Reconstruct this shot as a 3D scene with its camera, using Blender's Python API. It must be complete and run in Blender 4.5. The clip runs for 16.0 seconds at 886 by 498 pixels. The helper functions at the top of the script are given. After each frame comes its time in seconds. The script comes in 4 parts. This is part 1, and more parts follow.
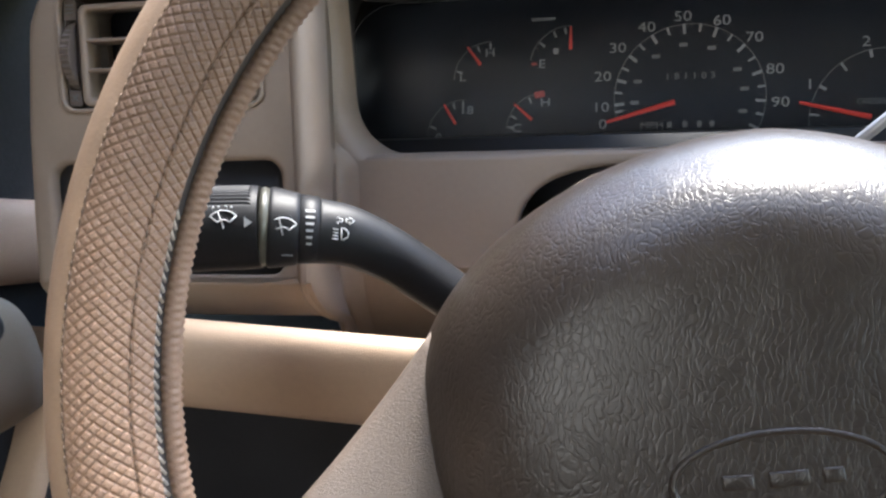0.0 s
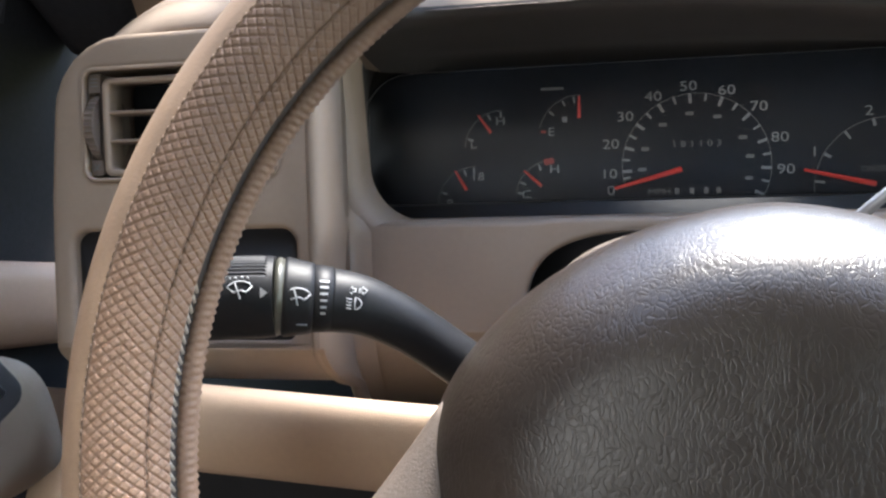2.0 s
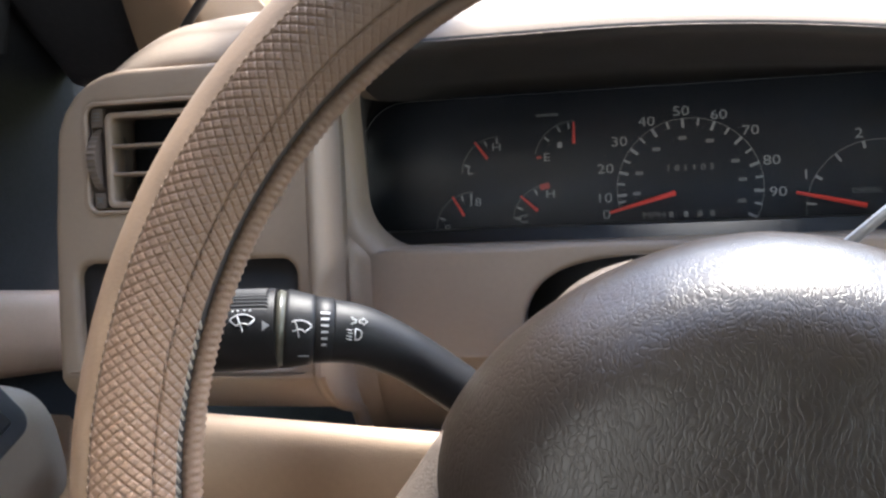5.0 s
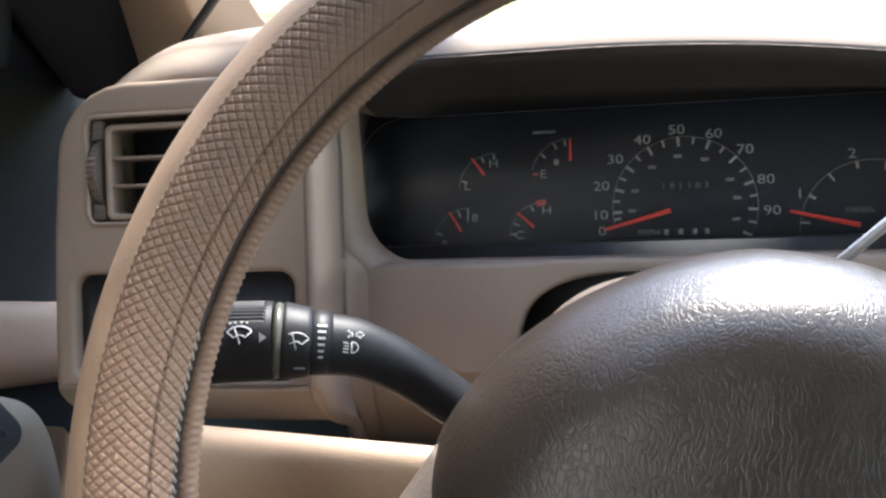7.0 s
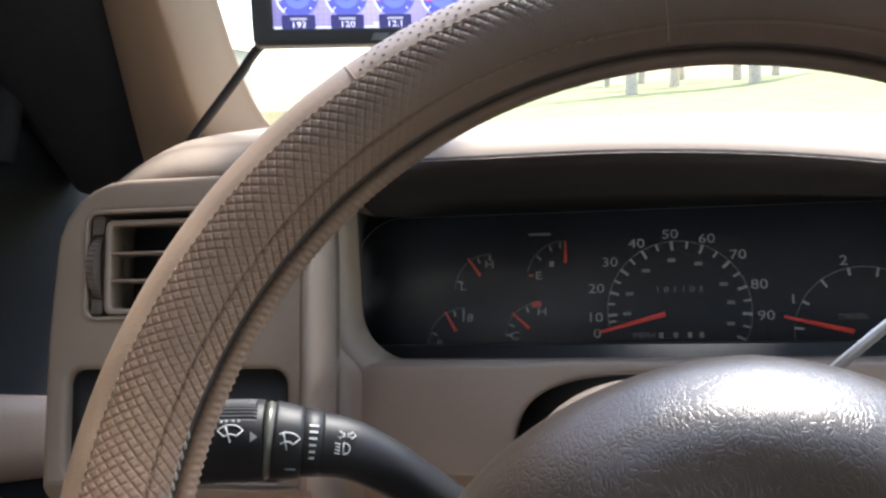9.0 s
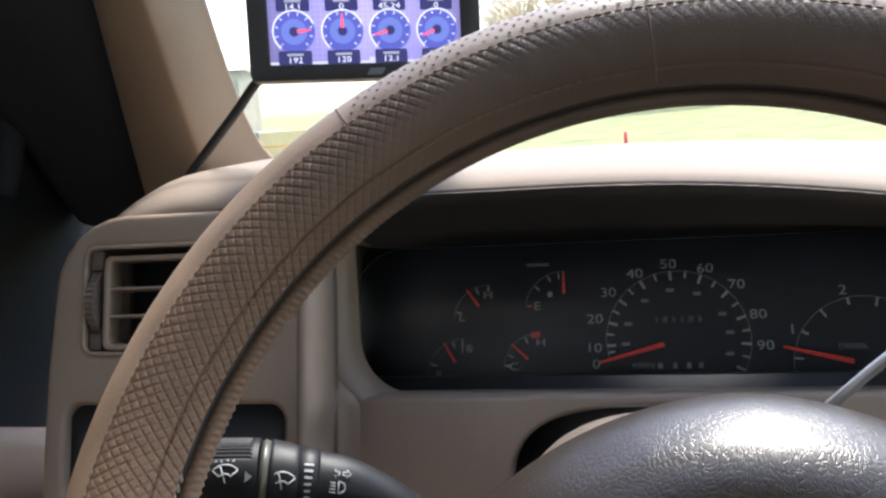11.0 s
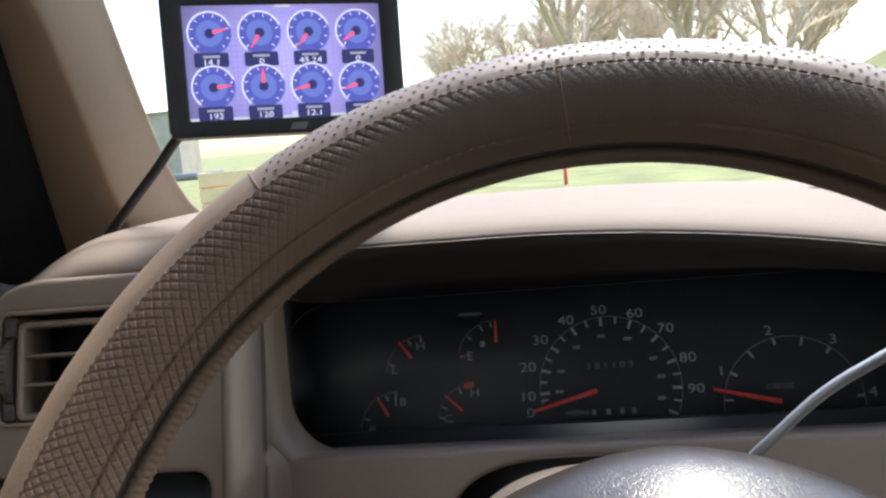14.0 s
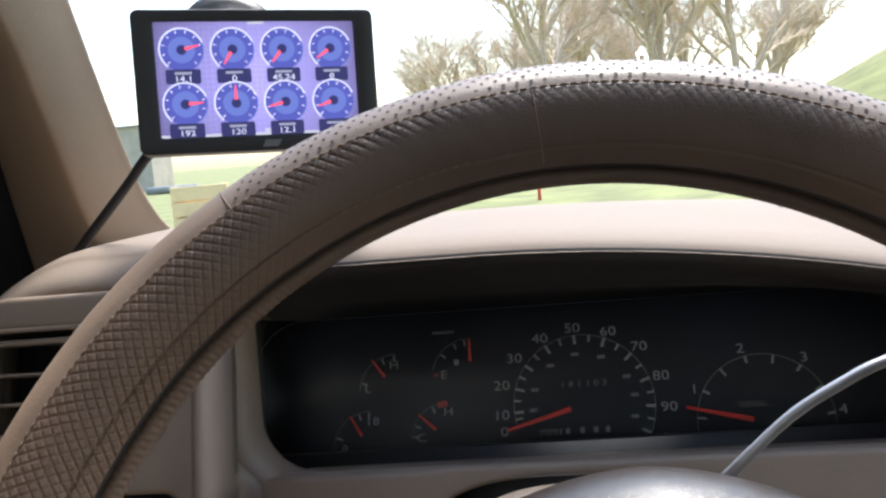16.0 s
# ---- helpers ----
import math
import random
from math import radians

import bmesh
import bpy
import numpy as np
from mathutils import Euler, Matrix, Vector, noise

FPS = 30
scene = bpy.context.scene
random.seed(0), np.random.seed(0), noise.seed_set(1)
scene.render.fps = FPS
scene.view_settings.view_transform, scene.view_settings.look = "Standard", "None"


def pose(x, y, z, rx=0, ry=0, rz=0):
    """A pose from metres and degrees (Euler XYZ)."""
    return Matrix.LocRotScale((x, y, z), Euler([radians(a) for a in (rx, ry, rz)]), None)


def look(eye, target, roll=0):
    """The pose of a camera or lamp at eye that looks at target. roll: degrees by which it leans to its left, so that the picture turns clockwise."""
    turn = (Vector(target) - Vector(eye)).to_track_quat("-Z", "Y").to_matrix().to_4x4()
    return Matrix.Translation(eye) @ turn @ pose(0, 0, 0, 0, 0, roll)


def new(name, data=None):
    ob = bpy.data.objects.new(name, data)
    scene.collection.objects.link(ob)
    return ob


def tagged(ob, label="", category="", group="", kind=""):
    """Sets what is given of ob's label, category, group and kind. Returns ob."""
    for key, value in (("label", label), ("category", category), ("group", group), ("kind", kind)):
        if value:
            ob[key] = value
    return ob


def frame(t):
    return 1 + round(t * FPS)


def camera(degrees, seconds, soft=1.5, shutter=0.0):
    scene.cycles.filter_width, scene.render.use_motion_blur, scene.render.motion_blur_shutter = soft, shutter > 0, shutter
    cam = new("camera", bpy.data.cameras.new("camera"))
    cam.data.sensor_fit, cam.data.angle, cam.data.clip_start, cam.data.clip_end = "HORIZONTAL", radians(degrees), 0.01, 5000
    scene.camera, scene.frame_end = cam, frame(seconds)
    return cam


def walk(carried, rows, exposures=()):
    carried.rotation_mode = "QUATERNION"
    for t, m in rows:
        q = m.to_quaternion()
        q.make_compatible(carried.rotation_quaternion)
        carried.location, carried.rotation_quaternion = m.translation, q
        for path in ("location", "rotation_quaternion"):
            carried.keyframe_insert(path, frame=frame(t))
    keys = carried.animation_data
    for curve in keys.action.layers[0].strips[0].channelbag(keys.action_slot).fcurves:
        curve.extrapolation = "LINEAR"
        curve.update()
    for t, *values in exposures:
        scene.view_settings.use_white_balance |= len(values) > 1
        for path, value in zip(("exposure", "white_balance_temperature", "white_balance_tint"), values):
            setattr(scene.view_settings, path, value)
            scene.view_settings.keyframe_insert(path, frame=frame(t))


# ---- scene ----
cam = camera(54.5, 16.0, soft=2.5, shutter=0.0)
PATH = [
    (0, (0.0441, 0.0208, 1.6312), (-0.3255, 1.8281, 0.8585), -4.72),
    (0.5, (0.0436, 0.0193, 1.6332), (-0.3169, 1.8570, 0.9310), -3.89),
    (1, (0.0464, 0.0197, 1.6393), (-0.3274, 1.8642, 0.9624), -4.75),
    (1.5, (0.0470, 0.0167, 1.6409), (-0.3518, 1.8617, 0.9801), -4.97),
    (2, (0.0455, 0.0171, 1.6398), (-0.3493, 1.8644, 0.9826), -4.88),
    (2.5, (0.0444, 0.0151, 1.6407), (-0.3296, 1.8726, 1.0004), -4.61),
    (3, (0.0445, 0.0136, 1.6418), (-0.3375, 1.8711, 1.0062), -4.62),
    (3.5, (0.0438, 0.0131, 1.6413), (-0.3367, 1.8740, 1.0150), -4.59),
    (4, (0.0480, 0.0136, 1.6493), (-0.3593, 1.8657, 1.0139), -5.96),
    (6.5, (0.0469, 0.0124, 1.6460), (-0.3231, 1.8835, 1.0443), -4.82),
    (7, (0.0477, 0.0106, 1.6483), (-0.3349, 1.8822, 1.0558), -4.89),
    (7.5, (0.0479, 0.0104, 1.6485), (-0.3378, 1.8846, 1.0665), -4.88),
    (8, (0.0482, 0.0108, 1.6476), (-0.3305, 1.8881, 1.0712), -4.54),
    (8.5, (0.0478, 0.0108, 1.6455), (-0.3258, 1.8874, 1.0635), -4.37),
    (9, (0.0488, 0.0087, 1.6501), (-0.3206, 1.9383, 1.2760), -3.77),
    (11.5, (0.0547, 0.0102, 1.6585), (-0.3300, 1.9452, 1.3303), -4.33),
    (12, (0.0530, 0.0096, 1.6600), (-0.3281, 1.9461, 1.3362), -4.38),
    (12.5, (0.0523, 0.0091, 1.6607), (-0.3143, 1.9500, 1.3467), -4.21),
    (13, (0.0601, 0.0114, 1.6673), (-0.2038, 1.9803, 1.4352), -4.74),
    (13.5, (0.0588, 0.0158, 1.6640), (-0.1986, 1.9801, 1.3892), -4.55),
    (14, (0.0627, 0.0168, 1.6651), (-0.1909, 1.9834, 1.4037), -5.28),
    (14.5, (0.0623, 0.0189, 1.6639), (-0.1739, 1.9872, 1.3990), -4.95),
    (15, (0.0621, 0.0189, 1.6662), (-0.1472, 1.9916, 1.4124), -4.98),
    (15.5, (0.0656, 0.0177, 1.6693), (-0.1465, 1.9908, 1.4203), -5.18),
    (16, (0.0628, 0.0186, 1.6667), (-0.1285, 1.9958, 1.4340), -4.98),
]
walk(cam, [(t, look(eye, target, roll)) for t, eye, target, roll in PATH], exposures=[(0.0, 2.72, 6200, 10), (8.5, 2.6, 6200, 10), (9.2, 2.15, 6200, 10), (11.5, 1.82, 6200, 10), (13.0, 1.56, 6200, 10), (16.0, 1.56, 6200, 10)])

# ---- world and light ----
world = bpy.data.worlds.new("sky")
scene.world = world
world.use_nodes = True
wn = world.node_tree.nodes
sky = wn.new("ShaderNodeTexSky")
sky.sky_type, sky.sun_disc = "NISHITA", False
sky.sun_elevation, sky.sun_rotation = radians(62), radians(25)
sky.air_density, sky.dust_density = 1.3, 1.5
wn["Background"].inputs["Strength"].default_value = 0.15
world.node_tree.links.new(sky.outputs[0], wn["Background"].inputs["Color"])
sun = new("sun", bpy.data.lights.new("sun", "SUN"))
sun.data.energy, sun.data.angle, sun.data.color = 3.0, radians(18), (1, 0.94, 0.85)
sun.matrix_world = look((1.7, 3.7, 9.3), (0, 0, 1.5))
# daylight of the passenger window
side = new("passenger_window_light", bpy.data.lights.new("passenger_window_light", "AREA"))
side.data.shape, side.data.size, side.data.size_y, side.data.energy, side.data.color = "RECTANGLE", 1.3, 0.5, 0.66, (1, 0.98, 0.95)
side.matrix_world = look((1.29, -0.35, 1.70), (0.1, -0.1, 1.5))
# daylight of the driver window, off green outdoors
near = new("driver_window_light", bpy.data.lights.new("driver_window_light", "AREA"))
near.data.shape, near.data.size, near.data.size_y, near.data.energy, near.data.color = "RECTANGLE", 0.7, 0.4, 0.5, (1, 0.98, 0.92)
near.matrix_world = look((-0.322, -0.25, 1.77), (0.05, 0.35, 1.50))

# ---- materials ----
def mat(name, color, rough=0.5, metal=0.0, vary=0.15, scale=60.0, bump=0.0, bump_scale=900.0, spec=0.5, stain=0.0, coat=0.0, sheen=0.0):
    m = bpy.data.materials.new(name)
    m.use_nodes = True
    nt = m.node_tree
    n, l = nt.nodes, nt.links
    b = n["Principled BSDF"]
    b.inputs["Roughness"].default_value, b.inputs["Metallic"].default_value = rough, metal
    b.inputs["Specular IOR Level"].default_value = spec
    b.inputs["Coat Weight"].default_value = coat
    tc = n.new("ShaderNodeTexCoord")
    big, fine = n.new("ShaderNodeTexNoise"), n.new("ShaderNodeTexNoise")
    big.inputs["Scale"].default_value, big.inputs["Detail"].default_value = scale * 0.25, 4
    fine.inputs["Scale"].default_value, fine.inputs["Detail"].default_value = scale * 8, 3
    for t in (big, fine):
        l.new(tc.outputs["Object"], t.inputs["Vector"])
    mix = n.new("ShaderNodeMath")
    mix.operation = "MULTIPLY_ADD"
    l.new(fine.outputs[0], mix.inputs[0])
    mix.inputs[1].default_value = 0.45
    l.new(big.outputs[0], mix.inputs[2])
    ramp = n.new("ShaderNodeValToRGB")
    lo = [c * (1 - vary) for c in color]
    hi = [min(1, c * (1 + vary)) for c in color]
    ramp.color_ramp.elements[0].position, ramp.color_ramp.elements[1].position = 0.45, 1.0
    ramp.color_ramp.elements[0].color, ramp.color_ramp.elements[1].color = (*lo, 1), (*hi, 1)
    l.new(mix.outputs[0], ramp.inputs[0])
    l.new(ramp.outputs[0], b.inputs["Base Color"])
    rr = n.new("ShaderNodeMapRange")
    rr.inputs["To Min"].default_value, rr.inputs["To Max"].default_value = max(0, rough - 0.08), min(1, rough + 0.08)
    l.new(big.outputs[0], rr.inputs["Value"])
    l.new(rr.outputs[0], b.inputs["Roughness"])
    if bump:
        g = n.new("ShaderNodeTexNoise")
        g.inputs["Scale"].default_value, g.inputs["Detail"].default_value = bump_scale, 4
        l.new(tc.outputs["Object"], g.inputs["Vector"])
        bp = n.new("ShaderNodeBump")
        bp.inputs["Strength"].default_value, bp.inputs["Distance"].default_value = bump, 0.001
        l.new(g.outputs[0], bp.inputs["Height"])
        l.new(bp.outputs[0], b.inputs["Normal"])
    return m


def leather(name, color, rough, scale=260.0, strength=0.7, folds=0.5):
    """Creased, worn leather: cells of grain with fine long folds."""
    m = mat(name, color, rough, vary=0.16, scale=30, spec=0.65, coat=0.12)
    m.node_tree.nodes["Principled BSDF"].inputs["Coat Roughness"].default_value = 0.3
    nt = m.node_tree
    n, l = nt.nodes, nt.links
    tc = n.new("ShaderNodeTexCoord")
    mp = n.new("ShaderNodeMapping")
    mp.inputs["Rotation"].default_value, mp.inputs["Scale"].default_value = (0, 0, radians(-32)), (1.0, 0.24, 1.0)
    warp = n.new("ShaderNodeTexNoise")
    warp.inputs["Scale"].default_value, warp.inputs["Detail"].default_value = 45, 3
    l.new(tc.outputs["Object"], warp.inputs["Vector"])
    add = n.new("ShaderNodeVectorMath")
    add.operation = "MULTIPLY_ADD"
    l.new(warp.outputs["Color"], add.inputs[0])
    add.inputs[1].default_value = (0.018, 0.018, 0.018)
    l.new(tc.outputs["Object"], add.inputs[2])
    l.new(add.outputs[0], mp.inputs["Vector"])
    v = n.new("ShaderNodeTexVoronoi")
    v.feature = "DISTANCE_TO_EDGE"
    v.inputs["Scale"].default_value = scale
    l.new(mp.outputs[0], v.inputs["Vector"])
    cl = n.new("ShaderNodeMapRange")
    cl.inputs["From Max"].default_value = 0.15
    l.new(v.outputs["Distance"], cl.inputs["Value"])
    g = n.new("ShaderNodeTexNoise")
    g.inputs["Scale"].default_value, g.inputs["Detail"].default_value = 1300, 3
    l.new(tc.outputs["Object"], g.inputs["Vector"])
    uneven = n.new("ShaderNodeTexNoise")
    uneven.inputs["Scale"].default_value = 16
    l.new(tc.outputs["Object"], uneven.inputs["Vector"])
    mul = n.new("ShaderNodeMath")
    mul.operation = "MULTIPLY"
    l.new(cl.outputs[0], mul.inputs[0])
    l.new(uneven.outputs[0], mul.inputs[1])
    sm = n.new("ShaderNodeMath")
    sm.operation = "MULTIPLY_ADD"
    l.new(g.outputs[0], sm.inputs[0])
    sm.inputs[1].default_value = 0.10
    l.new(mul.outputs[0], sm.inputs[2])
    bp = n.new("ShaderNodeBump")
    bp.inputs["Strength"].default_value, bp.inputs["Distance"].default_value = strength, 0.0012
    l.new(sm.outputs[0], bp.inputs["Height"])
    l.new(bp.outputs[0], n["Principled BSDF"].inputs["Normal"])
    return m


def glow(name, color, strength):
    m = bpy.data.materials.new(name)
    m.use_nodes = True
    b = m.node_tree.nodes["Principled BSDF"]
    b.inputs["Base Color"].default_value = (*[c * 0.3 for c in color], 1)
    b.inputs["Emission Color"].default_value, b.inputs["Emission Strength"].default_value = (*color, 1), strength
    return m


def clear(name, rough=0.02, ior=1.25):
    """A thin clear pane: mostly see-through, with a faint gloss."""
    m = bpy.data.materials.new(name)
    m.use_nodes = True
    n, l = m.node_tree.nodes, m.node_tree.links
    n.remove(n["Principled BSDF"])
    tr, gl, mx = n.new("ShaderNodeBsdfTransparent"), n.new("ShaderNodeBsdfGlossy"), n.new("ShaderNodeMixShader")
    fr = n.new("ShaderNodeFresnel")
    fr.inputs["IOR"].default_value, gl.inputs["Roughness"].default_value = ior, rough
    l.new(fr.outputs[0], mx.inputs[0])
    l.new(tr.outputs[0], mx.inputs[1])
    l.new(gl.outputs[0], mx.inputs[2])
    l.new(mx.outputs[0], n["Material Output"].inputs["Surface"])
    return m


TAN = mat("tan_vinyl", (0.33, 0.208, 0.14), 0.5, vary=0.12, scale=120, bump=0.25, bump_scale=1500, spec=0.4)
TAN_SMOOTH = mat("tan_vinyl_smooth", (0.40, 0.275, 0.185), 0.45, vary=0.1, scale=60, bump=0.12, bump_scale=900, spec=0.4)
# dash plastic darkened: the shade inside the gauge hood is in this colour
HOOD_SHADE = mat("dark_brown_hood_shade", (0.018, 0.0158, 0.0147), 0.6, vary=0.12, scale=40, bump=0.25, bump_scale=1400)


def uneven(m, dark, lo, hi):
    """Darker, browner vinyl towards the top of the wheel, with a ragged border."""
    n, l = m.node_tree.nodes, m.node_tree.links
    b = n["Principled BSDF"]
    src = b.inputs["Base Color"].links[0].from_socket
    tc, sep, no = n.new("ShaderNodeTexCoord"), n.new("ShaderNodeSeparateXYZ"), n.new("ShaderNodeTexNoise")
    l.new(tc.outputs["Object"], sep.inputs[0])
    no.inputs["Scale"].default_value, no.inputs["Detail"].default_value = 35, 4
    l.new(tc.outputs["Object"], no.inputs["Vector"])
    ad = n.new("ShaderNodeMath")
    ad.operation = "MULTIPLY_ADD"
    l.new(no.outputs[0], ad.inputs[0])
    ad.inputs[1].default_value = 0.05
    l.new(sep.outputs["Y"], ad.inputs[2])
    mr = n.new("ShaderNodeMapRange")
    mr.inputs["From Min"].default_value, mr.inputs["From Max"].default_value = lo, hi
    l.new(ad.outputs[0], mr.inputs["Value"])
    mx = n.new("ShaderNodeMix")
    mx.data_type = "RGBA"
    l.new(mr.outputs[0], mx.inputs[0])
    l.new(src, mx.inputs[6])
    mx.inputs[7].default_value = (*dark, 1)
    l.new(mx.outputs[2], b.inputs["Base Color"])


uneven(TAN, (0.088, 0.063, 0.050), 0.04, 0.20)
uneven(TAN_SMOOTH, (0.19, 0.15, 0.125), 0.06, 0.20)
THREAD = mat("brown_thread", (0.16, 0.108, 0.075), 0.8, vary=0.25, scale=300)
LACE = mat("clear_grey_lace", (0.50, 0.44, 0.37), 0.3, vary=0.3, scale=200)
CLOTH = mat("dark_grey_cloth", (0.05, 0.047, 0.045), 0.95, vary=0.2, scale=30, bump=0.4, bump_scale=500)
HOLE = mat("dark_punched_hole", (0.018, 0.015, 0.013), 0.8)
CORE = mat("dark_rim_rubber", (0.05, 0.042, 0.038), 0.55, vary=0.2)
HUB = leather("taupe_hub_leather", (0.026, 0.019, 0.0142), 0.36, 560.0, 0.19)
SPOKE = mat("taupe_plastic", (0.115, 0.092, 0.077), 0.5, vary=0.12, bump=0.4, bump_scale=1400)
DASH = mat("taupe_dash_plastic", (0.25, 0.193, 0.148), 0.5, vary=0.08, scale=40, bump=0.25, bump_scale=1600)
DASH_TOP = mat("taupe_soft_dash_top", (0.22, 0.174, 0.138), 0.72, vary=0.08, scale=40, bump=0.3, bump_scale=1200, spec=0.32)
KNEE = mat("light_beige_plastic", (0.5, 0.37, 0.265), 0.48, vary=0.08, scale=40, bump=0.3, bump_scale=1500)
BLACK = mat("black_plastic", (0.016, 0.017, 0.02), 0.5, vary=0.3, scale=80, bump=0.15, bump_scale=1500)
BLACK_GLOSS = mat("black_satin_plastic", (0.014, 0.015, 0.018), 0.3, vary=0.3, scale=80)
STALK = mat("satin_black_stalk", (0.0095, 0.0102, 0.0125), 0.5, vary=0.3, scale=80, bump=0.12, bump_scale=1600, spec=0.3)
SYMBOL = mat("white_symbol_paint", (0.45, 0.47, 0.49), 0.6, vary=0.1)
COLLAR = mat("dull_grey_ring", (0.10, 0.10, 0.085), 0.35, metal=0.3, vary=0.3)
DIAL = mat("matt_black_dial", (0.014, 0.018, 0.027), 0.8, vary=0.2, scale=80, spec=0.2)
WAIST = mat("pinkish_tan_door_plastic", (0.40, 0.27, 0.205), 0.55, vary=0.08, scale=40, bump=0.3, bump_scale=1500, spec=0.3)
DARKTRIM = mat("dark_charcoal_trim", (0.022, 0.0235, 0.028), 0.85, vary=0.3, scale=30, bump=0.3, bump_scale=700, spec=0.12)
PILLAR = mat("tan_pillar_plastic", (0.27, 0.195, 0.135), 0.55, vary=0.08, scale=40, bump=0.3, bump_scale=1300)
INK = mat("white_print", (0.23, 0.25, 0.27), 0.6, vary=0.1)
INK_DIM = mat("grey_print", (0.13, 0.14, 0.15), 0.6, vary=0.1)
RED = mat("red_needle", (0.75, 0.07, 0.06), 0.5, vary=0.1)
RED_DIM = mat("red_print", (0.35, 0.05, 0.05), 0.6, vary=0.1)
CHROME = mat("worn_grey_metal", (0.33, 0.34, 0.36), 0.38, metal=0.5, vary=0.1)
LINER = mat("beige_headliner", (0.42, 0.36, 0.29), 0.95, vary=0.08, scale=30, bump=0.4, bump_scale=600)
GLASS = clear("clear_glass", 0.02, 1.06)
LENS = clear("hazy_plastic_lens", 0.3)
CARPET = mat("brown_carpet", (0.09, 0.07, 0.055), 0.95, vary=0.25, scale=60, bump=0.6, bump_scale=500)

# ---- helpers ----
def part(name, bm, material, parent, label="", smooth=True, m=None):
    me = bpy.data.meshes.new(name)
    bmesh.ops.recalc_face_normals(bm, faces=bm.faces)
    bm.to_mesh(me)
    bm.free()
    me.materials.append(material)
    if smooth:
        for p in me.polygons:
            p.use_smooth = True
    ob = new(name, me)
    ob.parent = parent
    if m is not None:
        ob.matrix_basis = m
    if label:
        ob["label"] = label
    return ob


def thing(name, label, category, m=None, group="", kind=""):
    ob = new(name)
    ob.empty_display_size = 0.02
    if m is not None:
        ob.matrix_basis = m
    return tagged(ob, label, category, group, kind)


def rounded(x0, y0, x1, y1, r, n=6):
    """A rounded rectangle, anticlockwise from its right side."""
    pts = []
    for cx, cy, a in ((x1 - r, y1 - r, 0), (x0 + r, y1 - r, 90), (x0 + r, y0 + r, 180), (x1 - r, y0 + r, 270)):
        pts += [(cx + r * math.cos(radians(a + 90 * k / n)), cy + r * math.sin(radians(a + 90 * k / n))) for k in range(n + 1)]
    return pts


def oval(cx, cy, a, b, n=40, p=2.0):
    out = []
    for k in range(n):
        t = 2 * math.pi * k / n
        c, s = math.cos(t), math.sin(t)
        out.append((cx + a * math.copysign(abs(c) ** (2 / p), c), cy + b * math.copysign(abs(s) ** (2 / p), s)))
    return out


def plate(outer, holes=(), depth=0.003, bevel=0.0006, seg=2):
    """A flat plate in the xy plane with its front at z = 0, with through holes and softened edges."""
    bm = bmesh.new()
    loops = [outer, *holes]
    edges = []
    for lp in loops:
        vs = [bm.verts.new((x, y, 0)) for x, y in lp]
        edges += [bm.edges.new((vs[i], vs[(i + 1) % len(vs)])) for i in range(len(vs))]
    bmesh.ops.triangle_fill(bm, use_beauty=True, use_dissolve=False, edges=edges)
    for f in bm.faces:
        if f.normal.z < 0:
            f.normal_flip()
    rim = [e for e in bm.edges if len(e.link_faces) == 1]
    ext = bmesh.ops.extrude_face_region(bm, geom=list(bm.faces))
    back = [v for v in ext["geom"] if isinstance(v, bmesh.types.BMVert)]
    bmesh.ops.translate(bm, verts=back, vec=(0, 0, -depth))
    bm.normal_update()
    if bevel:
        front = [e for e in bm.edges if all(abs(v.co.z) < 1e-7 for v in e.verts) and len(e.link_faces) == 2 and abs(e.link_faces[0].normal.z - e.link_faces[1].normal.z) > 0.5]
        bmesh.ops.bevel(bm, geom=front, offset=bevel, segments=seg, affect="EDGES", profile=0.5)
    return bm


def box(cx, cy, cz, sx, sy, sz, bevel=0.0, seg=2):
    bm = bmesh.new()
    bmesh.ops.create_cube(bm, size=1, matrix=Matrix.Translation((cx, cy, cz)) @ Matrix.Diagonal((sx, sy, sz, 1)))
    if bevel:
        bmesh.ops.bevel(bm, geom=list(bm.edges), offset=bevel, segments=seg, affect="EDGES", profile=0.5)
    return bm


def loft(rows, close_u=False, close_v=False, caps=False):
    """A skin over rows of points of equal count."""
    bm = bmesh.new()
    g = [[bm.verts.new(p) for p in row] for row in rows]
    nr, nc = len(g), len(g[0])
    for i in range(nr if close_u else nr - 1):
        for j in range(nc if close_v else nc - 1):
            bm.faces.new((g[i][j], g[(i + 1) % nr][j], g[(i + 1) % nr][(j + 1) % nc], g[i][(j + 1) % nc]))
    if caps:
        bm.faces.new(g[0])
        bm.faces.new(g[-1])
    return bm


def tube(points, radius, n=12, caps=True):
    """A round tube along points; radius is a number or one for each point."""
    pts = [Vector(p) for p in points]
    rad = radius if isinstance(radius, (list, tuple)) else [radius] * len(pts)
    rows, side = [], None
    for i, p in enumerate(pts):
        d = (pts[min(i + 1, len(pts) - 1)] - pts[max(i - 1, 0)]).normalized()
        side = (d.orthogonal() if side is None else side - d * side.dot(d)).normalized()
        up = d.cross(side)
        rows.append([p + (side * math.cos(2 * math.pi * k / n) + up * math.sin(2 * math.pi * k / n)) * rad[i] for k in range(n)])
    return loft(rows, close_v=True, caps=caps)


